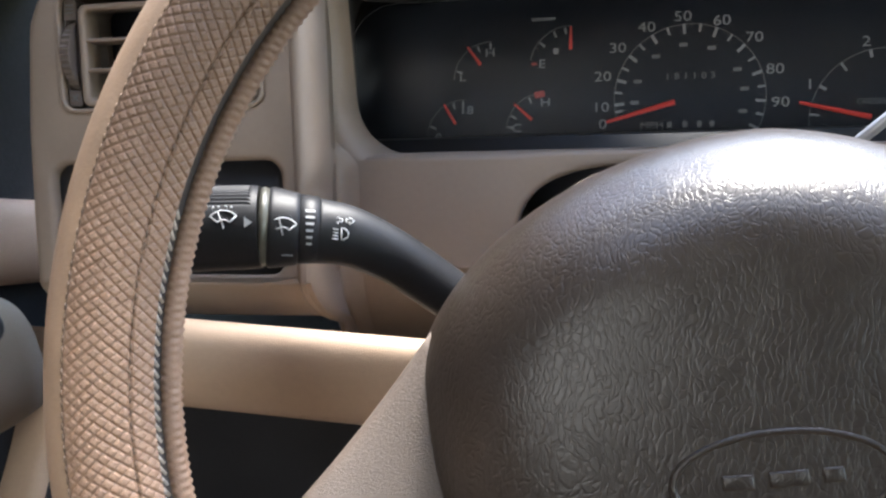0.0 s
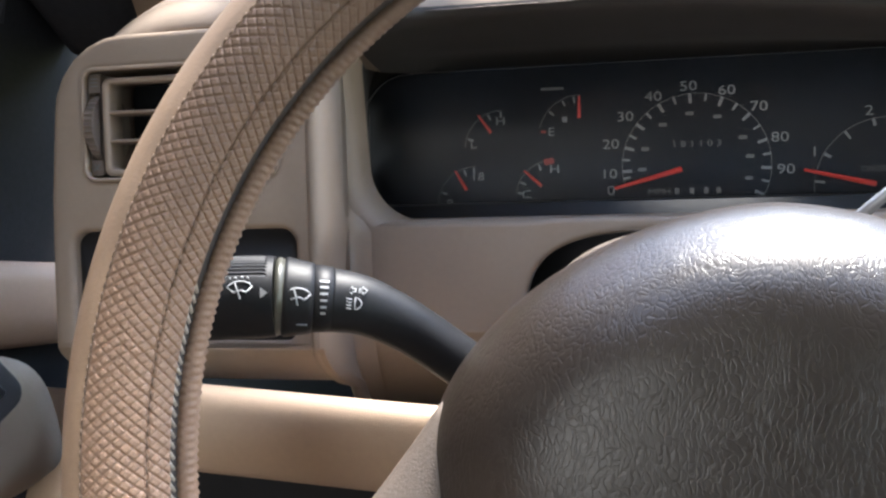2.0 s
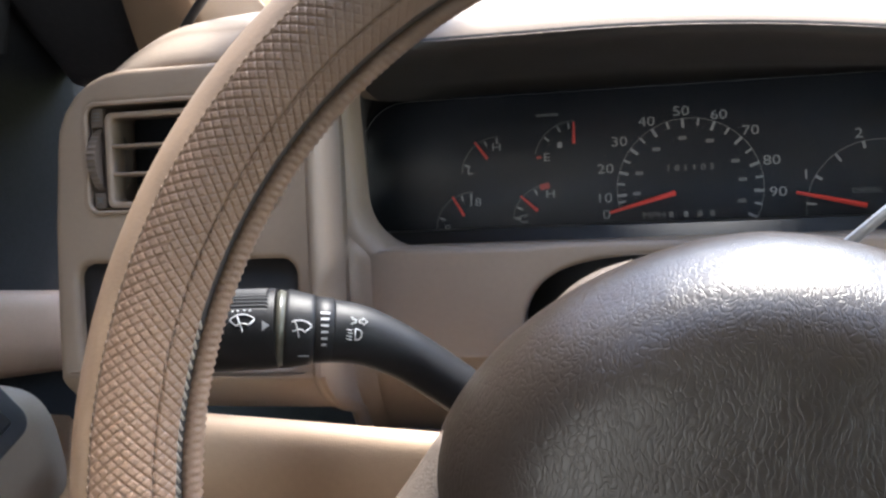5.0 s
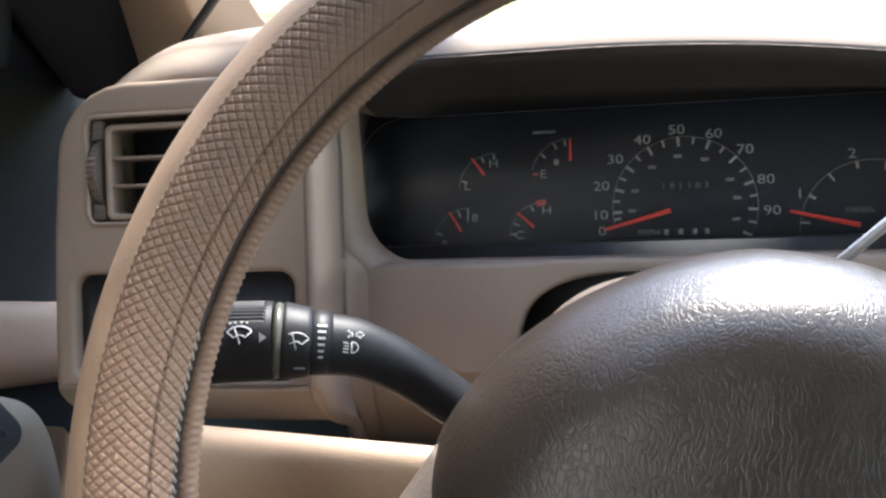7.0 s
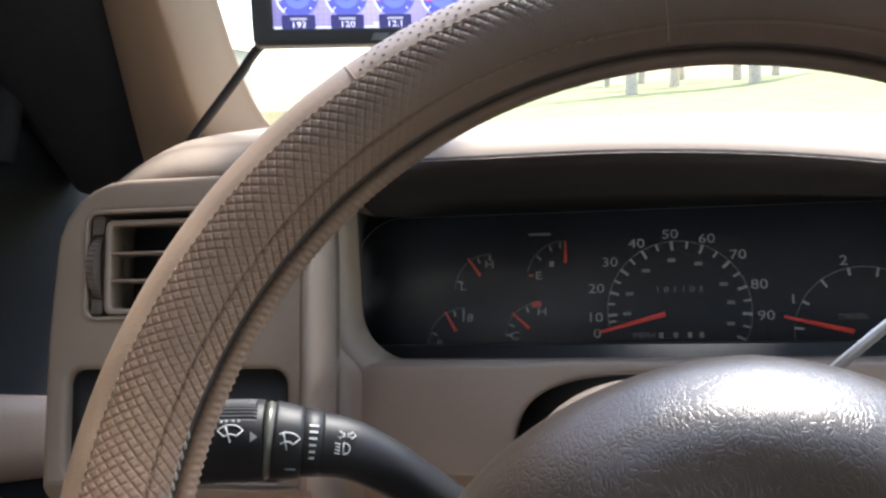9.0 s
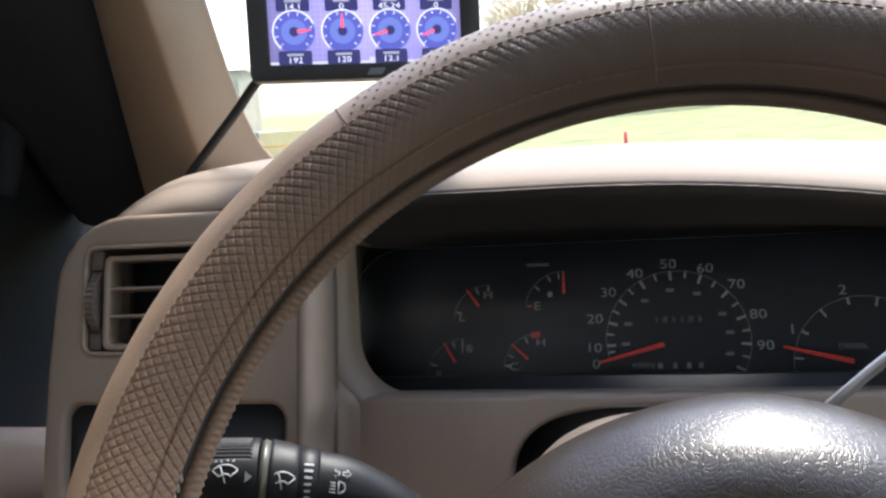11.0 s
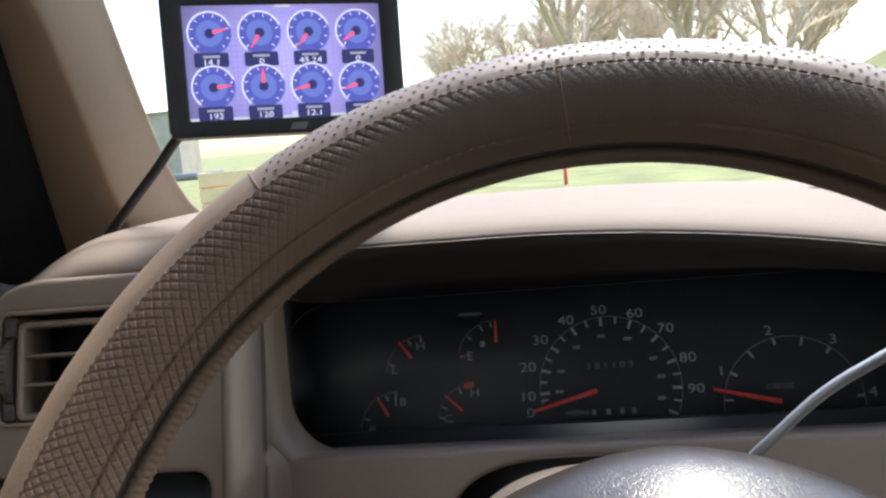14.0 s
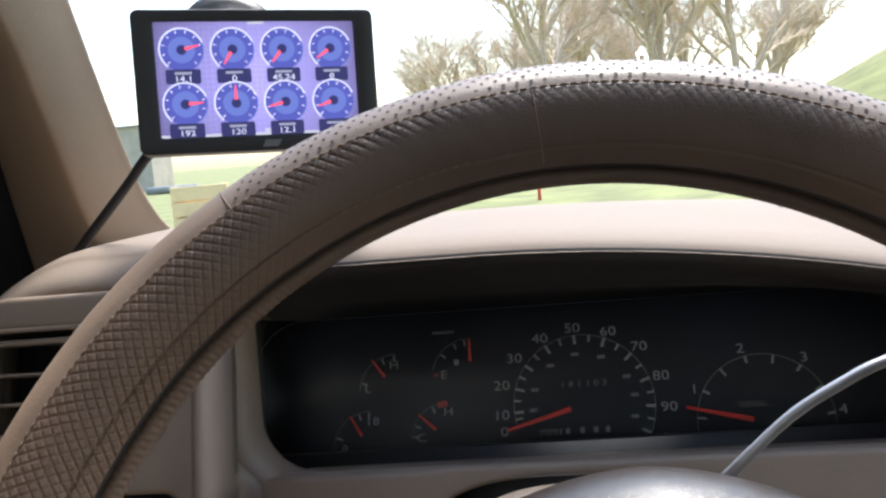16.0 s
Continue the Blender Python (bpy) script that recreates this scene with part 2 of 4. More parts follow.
def smooth_line(keys, n):
    """n points of a smooth curve through the keys (tuples of any length)."""
    keys = np.array(keys, float)
    m = len(keys)
    out = []
    for t in np.linspace(0, m - 1, n):
        i = min(int(t), m - 2)
        f = t - i
        a, b, c, d = keys[max(i - 1, 0)], keys[i], keys[i + 1], keys[min(i + 2, m - 1)]
        out.append(tuple(0.5 * (2 * b + (c - a) * f + (2 * a - 5 * b + 4 * c - d) * f * f + (3 * b - a - 3 * c + d) * f**3)))
    return out


def lettering(name, text, size, material, parent, m, depth=0.0001, align="CENTER"):
    cu = bpy.data.curves.new(name, "FONT")
    cu.body, cu.size, cu.extrude, cu.align_x, cu.align_y = text, size, depth, align, "CENTER"
    cu.resolution_u = 3
    tmp = new("tmp", cu)
    me = bpy.data.meshes.new_from_object(tmp)
    me.transform(Matrix.Diagonal((1.25, 1, 1, 1)))
    bpy.data.objects.remove(tmp)
    bpy.data.curves.remove(cu)
    me.materials.append(material)
    ob = new(name, me)
    ob.parent, ob.matrix_basis = parent, m
    return ob


def frame_matrix(origin, xa, ya, za):
    return Matrix.Translation(origin) @ Matrix((xa, ya, za)).transposed().to_4x4()


# ---- the cab ----
FACE_SLOPE = 0.3
ang = math.atan(FACE_SLOPE)
FACE = frame_matrix((0, 0.39, 1.57), (1, 0, 0), (0, math.sin(ang), math.cos(ang)), (0, -math.cos(ang), math.sin(ang)))


def fv(z):
    """Height along the tilted dash face for a height z."""
    return (z - 1.57) / math.cos(ang)


def build_cab():
    def slab(name, x0, x1, y0, y1, z0, z1, material, label, category):
        bm = box((x0 + x1) / 2, (y0 + y1) / 2, (z0 + z1) / 2, x1 - x0, y1 - y0, z1 - z0, 0.004)
        ob = part(name, bm, material, None, smooth=False)
        return tagged(ob, label, category, kind="structure")

    slab("floor", -0.42, 1.35, -1.3, 0.95, 0.78, 0.82, CARPET, "brown carpeted cab floor", "floor")
    slab("firewall", -0.42, 1.35, 0.72, 0.80, 0.82, 1.48, DARKTRIM, "dark firewall behind the dashboard", "wall")
    slab("ceiling", -0.42, 1.35, -1.3, 0.12, 2.12, 2.16, LINER, "beige cloth headliner of the cab", "ceiling")
    wall = part("wall_rear", plate([(-0.42, 0.82), (1.35, 0.82), (1.35, 2.12), (-0.42, 2.12)], (), 0.04, 0.004), CLOTH, None, smooth=False, m=frame_matrix((0, -1.3, 0), (-1, 0, 0), (0, 0, 1), (0, 1, 0)) @ pose(-0.93, 0, 0))
    tagged(wall, "dark cloth rear wall of the cab", "wall", kind="structure")
    slab("wall_right_lower", 1.31, 1.35, -1.3, 0.95, 0.82, 1.42, DARKTRIM, "dark lower passenger door panel", "wall")
    slab("wall_right_upper", 1.31, 1.35, -1.3, 0.12, 1.95, 2.12, LINER, "beige trim above the passenger window", "wall")
    # windscreen: a raked pane between cowl and roof
    me = bpy.data.meshes.new("windscreen")
    a, b = Vector((-0.44, 0.74, 1.575)), Vector((1.3, 0.74, 1.575))
    c, d = Vector((1.25, 0.13, 2.13)), Vector((-0.42, 0.13, 2.13))
    nrm = (b - a).cross(d - a).normalized() * 0.005
    me.from_pydata([*(tuple(p) for p in (a, b, c, d)), *(tuple(p + nrm) for p in (a, b, c, d))], [],
                   [(0, 1, 2, 3), (7, 6, 5, 4), (0, 4, 5, 1), (1, 5, 6, 2), (2, 6, 7, 3), (3, 7, 4, 0)])
    me.materials.append(GLASS)
    w = tagged(new("windscreen", me), "raked clear glass windscreen above the dashboard", "windscreen", kind="structure")
    w.visible_shadow = False


def build_driver_door():
    door = thing("driver_door", "closed driver door with dark upper trim and beige armrest", "door")
    # dark upper trim round the window
    bm = plate(rounded(-1.25, 0.82, 0.62, 2.13, 0.02), (), 0.06, 0.004)
    part("upper_trim", bm, DARKTRIM, door, "dark charcoal door trim", m=frame_matrix((-0.335, 0, 0), (0, 1, 0), (0, 0, 1), (1, 0, 0)))
    # a moulded fold in the dark trim by the hinge
    bm = tube(smooth_line([(-0.325, 0.60, 1.86), (-0.322, 0.57, 1.78), (-0.326, 0.53, 1.70), (-0.326, 0.50, 1.62)], 14), [0.006 + 0.006 * math.sin(math.pi * k / 13) for k in range(14)], 10)
    part("trim_fold", bm, DARKTRIM, door)
    # beige waist strip
    rows = []
    for y in np.linspace(-0.9, 0.62, 20):
        prof = [(-0.335, 1.492), (-0.318, 1.489), (-0.312, 1.478), (-0.311, 1.455), (-0.314, 1.438), (-0.335, 1.432)]
        rows.append([(x, y, z - 0.005 - 0.40 * (min(y, 0.62) - 0.44) * (1 if y > 0.2 else 0) + 0.096 * (1 if y <= 0.2 else 0)) for x, z in prof])
    part("waist_strip", loft(rows), WAIST, door, "light beige waist strip")
    # armrest with a rounded front end
    rows = []
    for y in np.linspace(-0.6, 0.432, 40):
        k = max(0.0, (y - 0.33) / 0.102)
        w = math.sqrt(max(0.0, 1 - k**2.4))
        d = 0.052 * w + 0.002
        zc, h = 1.428 - 0.022 * k - 0.02 * k * k, 0.047 * (0.45 + 0.55 * w)
        row = []
        for j in range(17):
            t = math.pi * (j / 16 - 0.5)
            cx = math.copysign(abs(math.cos(t)) ** 0.55, math.cos(t))
            sz = math.copysign(abs(math.sin(t)) ** 0.7, math.sin(t))
            row.append((-0.314 + d * cx, y, zc + h * sz))
        rows.append(row)
    part("armrest", loft(rows, caps=True), DASH, door, "taupe moulded armrest")
    # switch plate on the armrest
    sw = part("switch_plate", plate(rounded(-0.05, -0.022, 0.05, 0.022, 0.01), (), 0.004, 0.0012), BLACK, door, "black window switch plate",
              m=frame_matrix((-0.2595, 0.306, 1.455), (0.06, 0.98, 0.19), (-0.45, -0.15, 0.88), (0.89, -0.13, 0.44)))
    for u in (-0.022, 0.008, 0.03):
        part("rocker_switch", box(u, -0.002, 0.0015, 0.016, 0.022, 0.005, 0.0015), BLACK_GLOSS, sw)
    for u, v in ((0.03, 0.0155), (0.012, 0.0155), (-0.02, 0.0155)):
        part("mark", plate(rounded(u - 0.005, v - 0.0011, u + 0.005, v + 0.0011, 0.0004, 2), (), 0.0002, 0), INK, sw, m=pose(0, 0, 0.0003))
    # pale edge of the lower door pocket
    rows = []
    for p in smooth_line([(0.47, 1.372), (0.44, 1.32), (0.37, 1.265), (0.25, 1.235), (-0.5, 1.23)], 28):
        rows.append([(-0.335, p[0], p[1] + 0.013), (-0.316, p[0], p[1] + 0.012), (-0.308, p[0], p[1]), (-0.316, p[0], p[1] - 0.014), (-0.335, p[0], p[1] - 0.016)])
    part("pocket_edge", loft(rows), KNEE, door, "light beige edge of the map pocket")


def build_pillar():
    pil = thing("windscreen_pillar", "tan plastic trim of the raked windscreen pillar", "pillar", kind="structure")
    rows = []
    base, top = Vector((-0.226, 0.585, 1.60)), Vector((-0.258, 0.13, 2.10))
    out = (top - base).cross(Vector((1, 0, 0))).normalized()
    face = smooth_line([(-1, 0.15), (-0.97, -0.25), (-0.6, -0.62), (0.0, -0.86), (0.45, -0.95), (0.62, -0.86), (0.82, -0.35), (0.98, 0.35), (1.0, 0.6), (0.6, 0.9), (-0.4, 0.9), (-0.9, 0.6)], 44)

    def reach(t):
        """Inner and outer edge of the trim at t of its length."""
        xr = -0.192 + 0.09 * min(t, 0.33) - 0.05 * max(0.0, t - 0.33) + 0.030 * math.exp(-t * 26)
        return xr, -0.275 + 0.20 * min(t, 0.30) - 0.05 * max(0.0, t - 0.30)
    seal = []
    for k in range(41):
        t = k / 40
        p = base + (top - base) * t
        xr, xl = reach(t)
        cx, hw = (xr + xl) / 2, (xr - xl) / 2
        rows.append([Vector((cx + hw * x, p.y, p.z)) + out * y * 0.030 for x, y in face])
        sx, sw = (xl - 0.335) / 2 + 0.004, (xl + 0.335) / 2 + 0.004
        seal.append([Vector((sx + sw * x, p.y, p.z)) + out * (y * 0.022 + 0.004) for x, y in oval(0, 0, 1, 1, 28, 2.6)])
    part("pillar_trim", loft(rows, close_v=True, caps=True), PILLAR, pil)
    part("door_seal", loft(seal, close_v=True, caps=True), DARKTRIM, pil, "black rubber door seal")


# ---- dashboard ----
def build_dash():
    dash = thing("dashboard", "taupe moulded truck dashboard with hooded gauge opening", "dashboard")
    # end panel with vent and switch openings
    outer = [(-0.090, fv(1.469)), (-0.090, fv(1.614)), (-0.185, fv(1.614))]
    outer += [(-0.185 - 0.0385 * math.sin(radians(a)), fv(1.578) + 0.036 * math.cos(radians(a)) / math.cos(ang)) for a in range(15, 91, 15)]
    outer += [(-0.2265, fv(1.54)), (-0.2275, fv(1.50)), (-0.2262, fv(1.469))]
    vent = rounded(-0.2065, fv(1.5475), -0.1075, fv(1.5985), 0.006)
    pocket = rounded(-0.2155, fv(1.4725), -0.1005, fv(1.5235), 0.008)
    bm = plate(outer[::-1], [vent, pocket], 0.05, 0.0030, 4)
    for v in bm.verts:
        if v.co.y < fv(1.469) + 0.0031 and -0.0031 < v.co.z < 0:
            v.co.z = 0
    part("end_panel", bm, DASH, dash, m=FACE)
    # raised lip round the vent opening
    pts = [(x, y, 0.0) for x, y in vent]
    part("opening_lip", tube(pts + [pts[0]], 0.0011, 8, False), DASH, dash, m=FACE)
    # box behind the pocket
    bm = plate(rounded(-0.218, fv(1.470), -0.098, fv(1.526), 0.008), (), 0.004, 0)
    part("pocket_back", bm, BLACK, dash, "black switch panel set back", m=FACE @ pose(0, 0, -0.006))
    bm = plate(rounded(-0.21, fv(1.545), -0.104, fv(1.601), 0.006), (), 0.004, 0)
    part("vent_back", bm, DARKTRIM, dash, m=FACE @ pose(0, 0, -0.045))
    # the face rolls under at its foot
    def under(z, z0):
        k = max(0.0, z0 - z)
        return 0.9 * k + 22.0 * k * k
    rows = []
    for x in np.linspace(-0.2262, -0.088, 24):
        rows.append([(x, 0.39 + FACE_SLOPE * (z - 1.57) + under(z, 1.4685) * 0.75 + 0.0001, z) for z in np.linspace(1.4695, 1.441, 14)])
    part("foot_roll", loft(rows), DASH, dash)
    # top pad, one skin with a rolled front lip
    rows = []
    pad_x = list(np.concatenate([np.linspace(-0.214, -0.15, 18), np.linspace(-0.14, 0.62, 40)]))
    for x in pad_x:
        drop = max(0.0, (-0.160 - x) / 0.054) ** 1.8 * 0.027
        arch = 0.001 - 0.5 * max(0.0, min(x, 0.3) - 0.03) ** 2
        hump = 0.0065 * max(0.0, min(1.0, (-0.045 - x) / 0.06))
        prof = [(0.488, 1.5715, 0), (0.461, 1.5815, 0.35), (0.443, 1.5900, 0.7), (0.428, 1.5970, 0.9), (0.4180, 1.6025, 1), (0.4120, 1.6070, 1), (0.4095, 1.6108, 1), (0.4112, 1.6150, 1),
                (0.4168, 1.6189, 1), (0.428, 1.6219, 0.96), (0.448, 1.6236, 0.85), (0.54, 1.6235, 0.52), (0.60, 1.622, 0.45), (0.66, 1.6185, 0.45), (0.69, 1.611, 0.45), (0.705, 1.595, 0.45)]
        b = max(0.0, min(1.0, (-0.075 - x) / 0.03))
        soft_front = [(0.47, 1.580, 1), (0.46, 1.585, 1), (0.45, 1.590, 1), (0.44, 1.596, 1), (0.432, 1.600, 1), (0.424, 1.6045, 1), (0.4165, 1.6095, 1), (0.4140, 1.6130, 1), (0.419, 1.6178, 1), (0.432, 1.6213, 1)]
        prof = [(y + (q[0] - y) * b, z + (q[1] - z) * b, k + (q[2] - k) * b) for (y, z, k), q in zip(prof, soft_front + prof[10:])]
        back = 0.036 * max(0.0, min(1.0, (x + 0.095) / 0.05)) ** 1.5
        prof = [(y + back * max(0.0, min(1.0, (0.56 - y) / 0.10)), z - 0.06 * back * (1 if y < 0.45 else 0), k) for y, z, k in prof]
        rows.append([(x, y, z - drop * (0.7 + 1.5 * (y - 0.4)) + arch * k + hump * max(0.0, min(1.0, (y - 0.415) / 0.035))) for y, z, k in smooth_line(prof, 64)])
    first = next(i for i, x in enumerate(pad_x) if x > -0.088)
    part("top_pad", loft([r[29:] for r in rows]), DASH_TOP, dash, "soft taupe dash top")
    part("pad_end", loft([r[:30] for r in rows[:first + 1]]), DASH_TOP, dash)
    # underside of the brow, its shade painted in as dark brown
    part("hood_ceiling", loft([r[:30] for r in rows[first:]]), HOOD_SHADE, dash, "ceiling of the gauge hood, coloured dark brown as shade")
    # gauge opening: rounded funnel from the face back to the dials
    def ring(x0, x1, z0, z1, r, y0, y1, n=10):
        loop = rounded(x0, z0, x1, z1, r, n)
        loop[n + 1:n + 1] = [(x1 - r + (x0 - x1 + 2 * r) * k / 20, z1) for k in range(1, 20)]
        return [(x, y0 + (y1 - y0) * (z - z0) / (z1 - z0), z - 0.5 * max(0.0, x - 0.03) ** 2 * max(0.0, (z - z0) / (z1 - z0)) ** 2) for x, z in loop]
    rings = [ring(-0.110, 0.290, 1.5015, 1.612, 0.002, 0.4300, 0.4440),
             ring(-0.0965, 0.2735, 1.5017, 1.612, 0.030, 0.4310, 0.4440),
             ring(-0.0925, 0.2695, 1.5019, 1.612, 0.030, 0.4318, 0.4445),
             ring(-0.0885, 0.2655, 1.5021, 1.612, 0.030, 0.4350, 0.4460),
             ring(-0.0862, 0.2630, 1.5021, 1.612, 0.030, 0.4440, 0.4510),
             ring(-0.0865, 0.2635, 1.4990, 1.612, 0.030, 0.4600, 0.4700),
             ring(-0.0905, 0.2675, 1.4960, 1.604, 0.029, 0.4720, 0.4920),
             ring(-0.0950, 0.2720, 1.4935, 1.588, 0.028, 0.4830, 0.5120)]
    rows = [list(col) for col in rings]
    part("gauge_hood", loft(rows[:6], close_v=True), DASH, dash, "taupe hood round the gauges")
    # the deeper rings take the dark colour too, for the shade there
    part("hood_inner", loft(rows[5:], close_v=True), HOOD_SHADE, dash, "deep inside of the gauge hood, coloured dark brown as shade")
    # upright ridge between end panel and gauge opening
    rows = []
    for z in np.linspace(1.400, 1.612, 46):
        yf = 0.39 + FACE_SLOPE * (z - 1.57) + under(z, 1.4685) * 0.75
        yp = 0.432 + FACE_SLOPE * (z - 1.5075) + under(z, 1.452) * 0.3
        lower = max(0.0, min(1.0, (1.520 - z) / 0.018))
        lower *= lower * (3 - 2 * lower)
        yf = min(yf, yp - 0.012)
        up = [(-0.096, yf + 0.003), (-0.0925, yf - 0.0012), (-0.0885, yf - 0.0004), (-0.0855, yf + 0.005), (-0.0848, yf + 0.014), (-0.0862, yf + 0.030), (-0.090, yf + 0.045), (-0.094, yf + 0.06)]
        dn = [(-0.096, yf + 0.003), (-0.0930, yf - 0.0008), (-0.0900, yf + 0.001), (-0.0885, yf + 0.007), (-0.0885, yf + (yp - yf) * 0.35), (-0.0900, yf + (yp - yf) * 0.75), (-0.0895, yp - 0.005), (-0.0800, yp - 0.0012)]
        prof = [tuple(p + (q - p) * lower for p, q in zip(a, b)) for a, b in zip(up, dn)]
        rows.append([(x, y, z) for x, y in smooth_line(prof, 28)])
    part("ridge", loft(rows), DASH, dash)
    # lower panel under the gauges, open round the steering column
    low = frame_matrix((0, 0.432, 1.5075), (1, 0, 0), (0, math.sin(ang), math.cos(ang)), (0, -math.cos(ang), math.sin(ang)))
    arch = [(0.080 + 0.080 * math.copysign(abs(math.cos(t)) ** 0.62, math.cos(t)), -0.056 + 0.0492 * math.sin(t) ** 0.6) for t in np.linspace(0.02, math.pi - 0.02, 30)]
    outer = [(-0.0885, -0.058), (0.0, -0.058), *arch[::-1], (0.158, -0.14), (0.29, -0.14), (0.29, -0.002), (0.17, 0.0), (0.02, 0.0005), (0.0, -0.001), (-0.0885, -0.0005)]
    bm = plate(outer, (), 0.014, 0.0030, 6)
    for v in bm.verts:
        if abs(v.co.y + 0.058) < 0.0031 and -0.0031 < v.co.z < 0 and v.co.x < 0.0:
            v.co.z = 0
    part("column_panel", bm, DASH, dash, m=low)
    rows = []
    for x in np.linspace(-0.0885, 0.0005, 16):
        rows.append([(x, 0.432 + FACE_SLOPE * (z - 1.5075) + under(z, 1.4525) * 0.3 + 0.0004, z) for z in np.linspace(1.4560, 1.395, 22)])
    part("foot_roll", loft(rows), DASH, dash)
    # shelf between panel and dials
    rows = []
    for x in np.linspace(-0.10, 0.28, 20):
        rows.append([(x, y, z) for y, z in ((0.4345, 1.5056), (0.4375, 1.5064), (0.443, 1.5052), (0.450, 1.5022), (0.465, 1.4985), (0.49, 1.4935))])
    part("shelf", loft(rows), DASH, dash)
    part("cluster_housing", box(0.088, 0.545, 1.545, 0.42, 0.006, 0.14), BLACK, dash, "black housing behind the gauges")
    part("column_recess", box(0.09, 0.47, 1.46, 0.36, 0.004, 0.09), BLACK, dash)
    # knee bolster
    rows = []
    for x in np.linspace(-0.195, 0.45, 40):
        e = max(0.0, (-0.175 - x) / 0.02) ** 2 * 0.01
        sag = 0.003 - 0.080 * (x + 0.15)
        prof = [(0.352, 1.425), (0.350, 1.445), (0.3465, 1.4545), (0.341, 1.4570), (0.3355, 1.4545), (0.332, 1.447), (0.330, 1.436), (0.3305, 1.424), (0.335, 1.415), (0.346, 1.409), (0.38, 1.408)]
        rows.append([(x, y + e, z + sag) for y, z in smooth_line(prof, 40)])
    part("knee_bolster", loft(rows), KNEE, dash, "light beige knee bolster")
    part("lower_panel", box(0.1, 0.40, 1.25, 0.70, 0.03, 0.33, 0.01), BLACK, dash, "black panel under the bolster")
    return dash


def build_vent():
    v = thing("air_vent", "taupe air vent with slats and thumbwheel in dash end", "air vent")
    fr = FACE
    rim_out, rim_in = rounded(-0.1972, fv(1.5492), -0.110, fv(1.5945), 0.004), rounded(-0.1938, fv(1.5522), -0.1135, fv(1.5917), 0.0025)
    part("vent_frame", plate(rim_out, [rim_in], 0.012, 0.0012, 3), DASH, v, m=fr @ pose(0, 0, -0.001))
    for k in (1, 2):
        z = 1.5522 + (1.5917 - 1.5522) * k / 3
        part("slat", box(-0.1537, fv(z), -0.008, 0.081, 0.0016, 0.013, 0.0006), DASH, v, m=fr)
    for x in (-0.1635, -0.139):
        part("vane", box(x, fv(1.572), -0.028, 0.0012, 0.041, 0.014, 0.0004), DARKTRIM, v, m=fr)
    # thumbwheel column
    part("wheel_plate", plate(rounded(-0.2055, fv(1.5495), -0.1985, fv(1.5972), 0.002), [rounded(-0.2047, fv(1.557), -0.1993, fv(1.588), 0.001)], 0.01, 0.0006), SPOKE, v, m=fr @ pose(0, 0, -0.003))
    rows = []
    for k in range(72):
        a = 2 * math.pi * k / 72
        r = 0.0172 - (0.0007 if k % 2 else 0)
        rows.append([(x, r * math.cos(a), r * math.sin(a)) for x in (-0.0022, 0.0022)])
    bm = loft(rows, close_u=True)
    for s in (0, 1):
        bm.faces.new([vv for i, vv in enumerate(bm.verts) if i % 2 == s])
    part("thumbwheel", bm, SPOKE, v, "ribbed taupe thumbwheel", smooth=False, m=fr @ Matrix.Translation((-0.202, fv(1.5725), -0.013)))
    for dy in (-0.001, 0.0007, 0.0024):
        part("open_mark", plate(rounded(-0.204, fv(1.592) + dy, -0.2, fv(1.592) + dy + 0.0006, 0.0002, 2), (), 0.0003, 0), INK_DIM, v, m=fr @ pose(0, 0, -0.0026))
    for a in (45, -45):
        part("closed_mark", plate(rounded(-0.0021, -0.0003, 0.0021, 0.0003, 0.0001, 2), (), 0.0003, 0), INK_DIM, v, m=fr @ Matrix.Translation((-0.202, fv(1.5535), -0.0026 + 0.0002 * (a > 0))) @ pose(0, 0, 0, 0, 0, a))


# ---- instrument cluster ----
CT = radians(19.72)
CN, CW = Vector((0, -math.cos(CT), math.sin(CT))), Vector((0, math.sin(CT), math.cos(CT)))
DIALS = frame_matrix(CN * 0.04997 , (1, 0, 0), CW, CN)


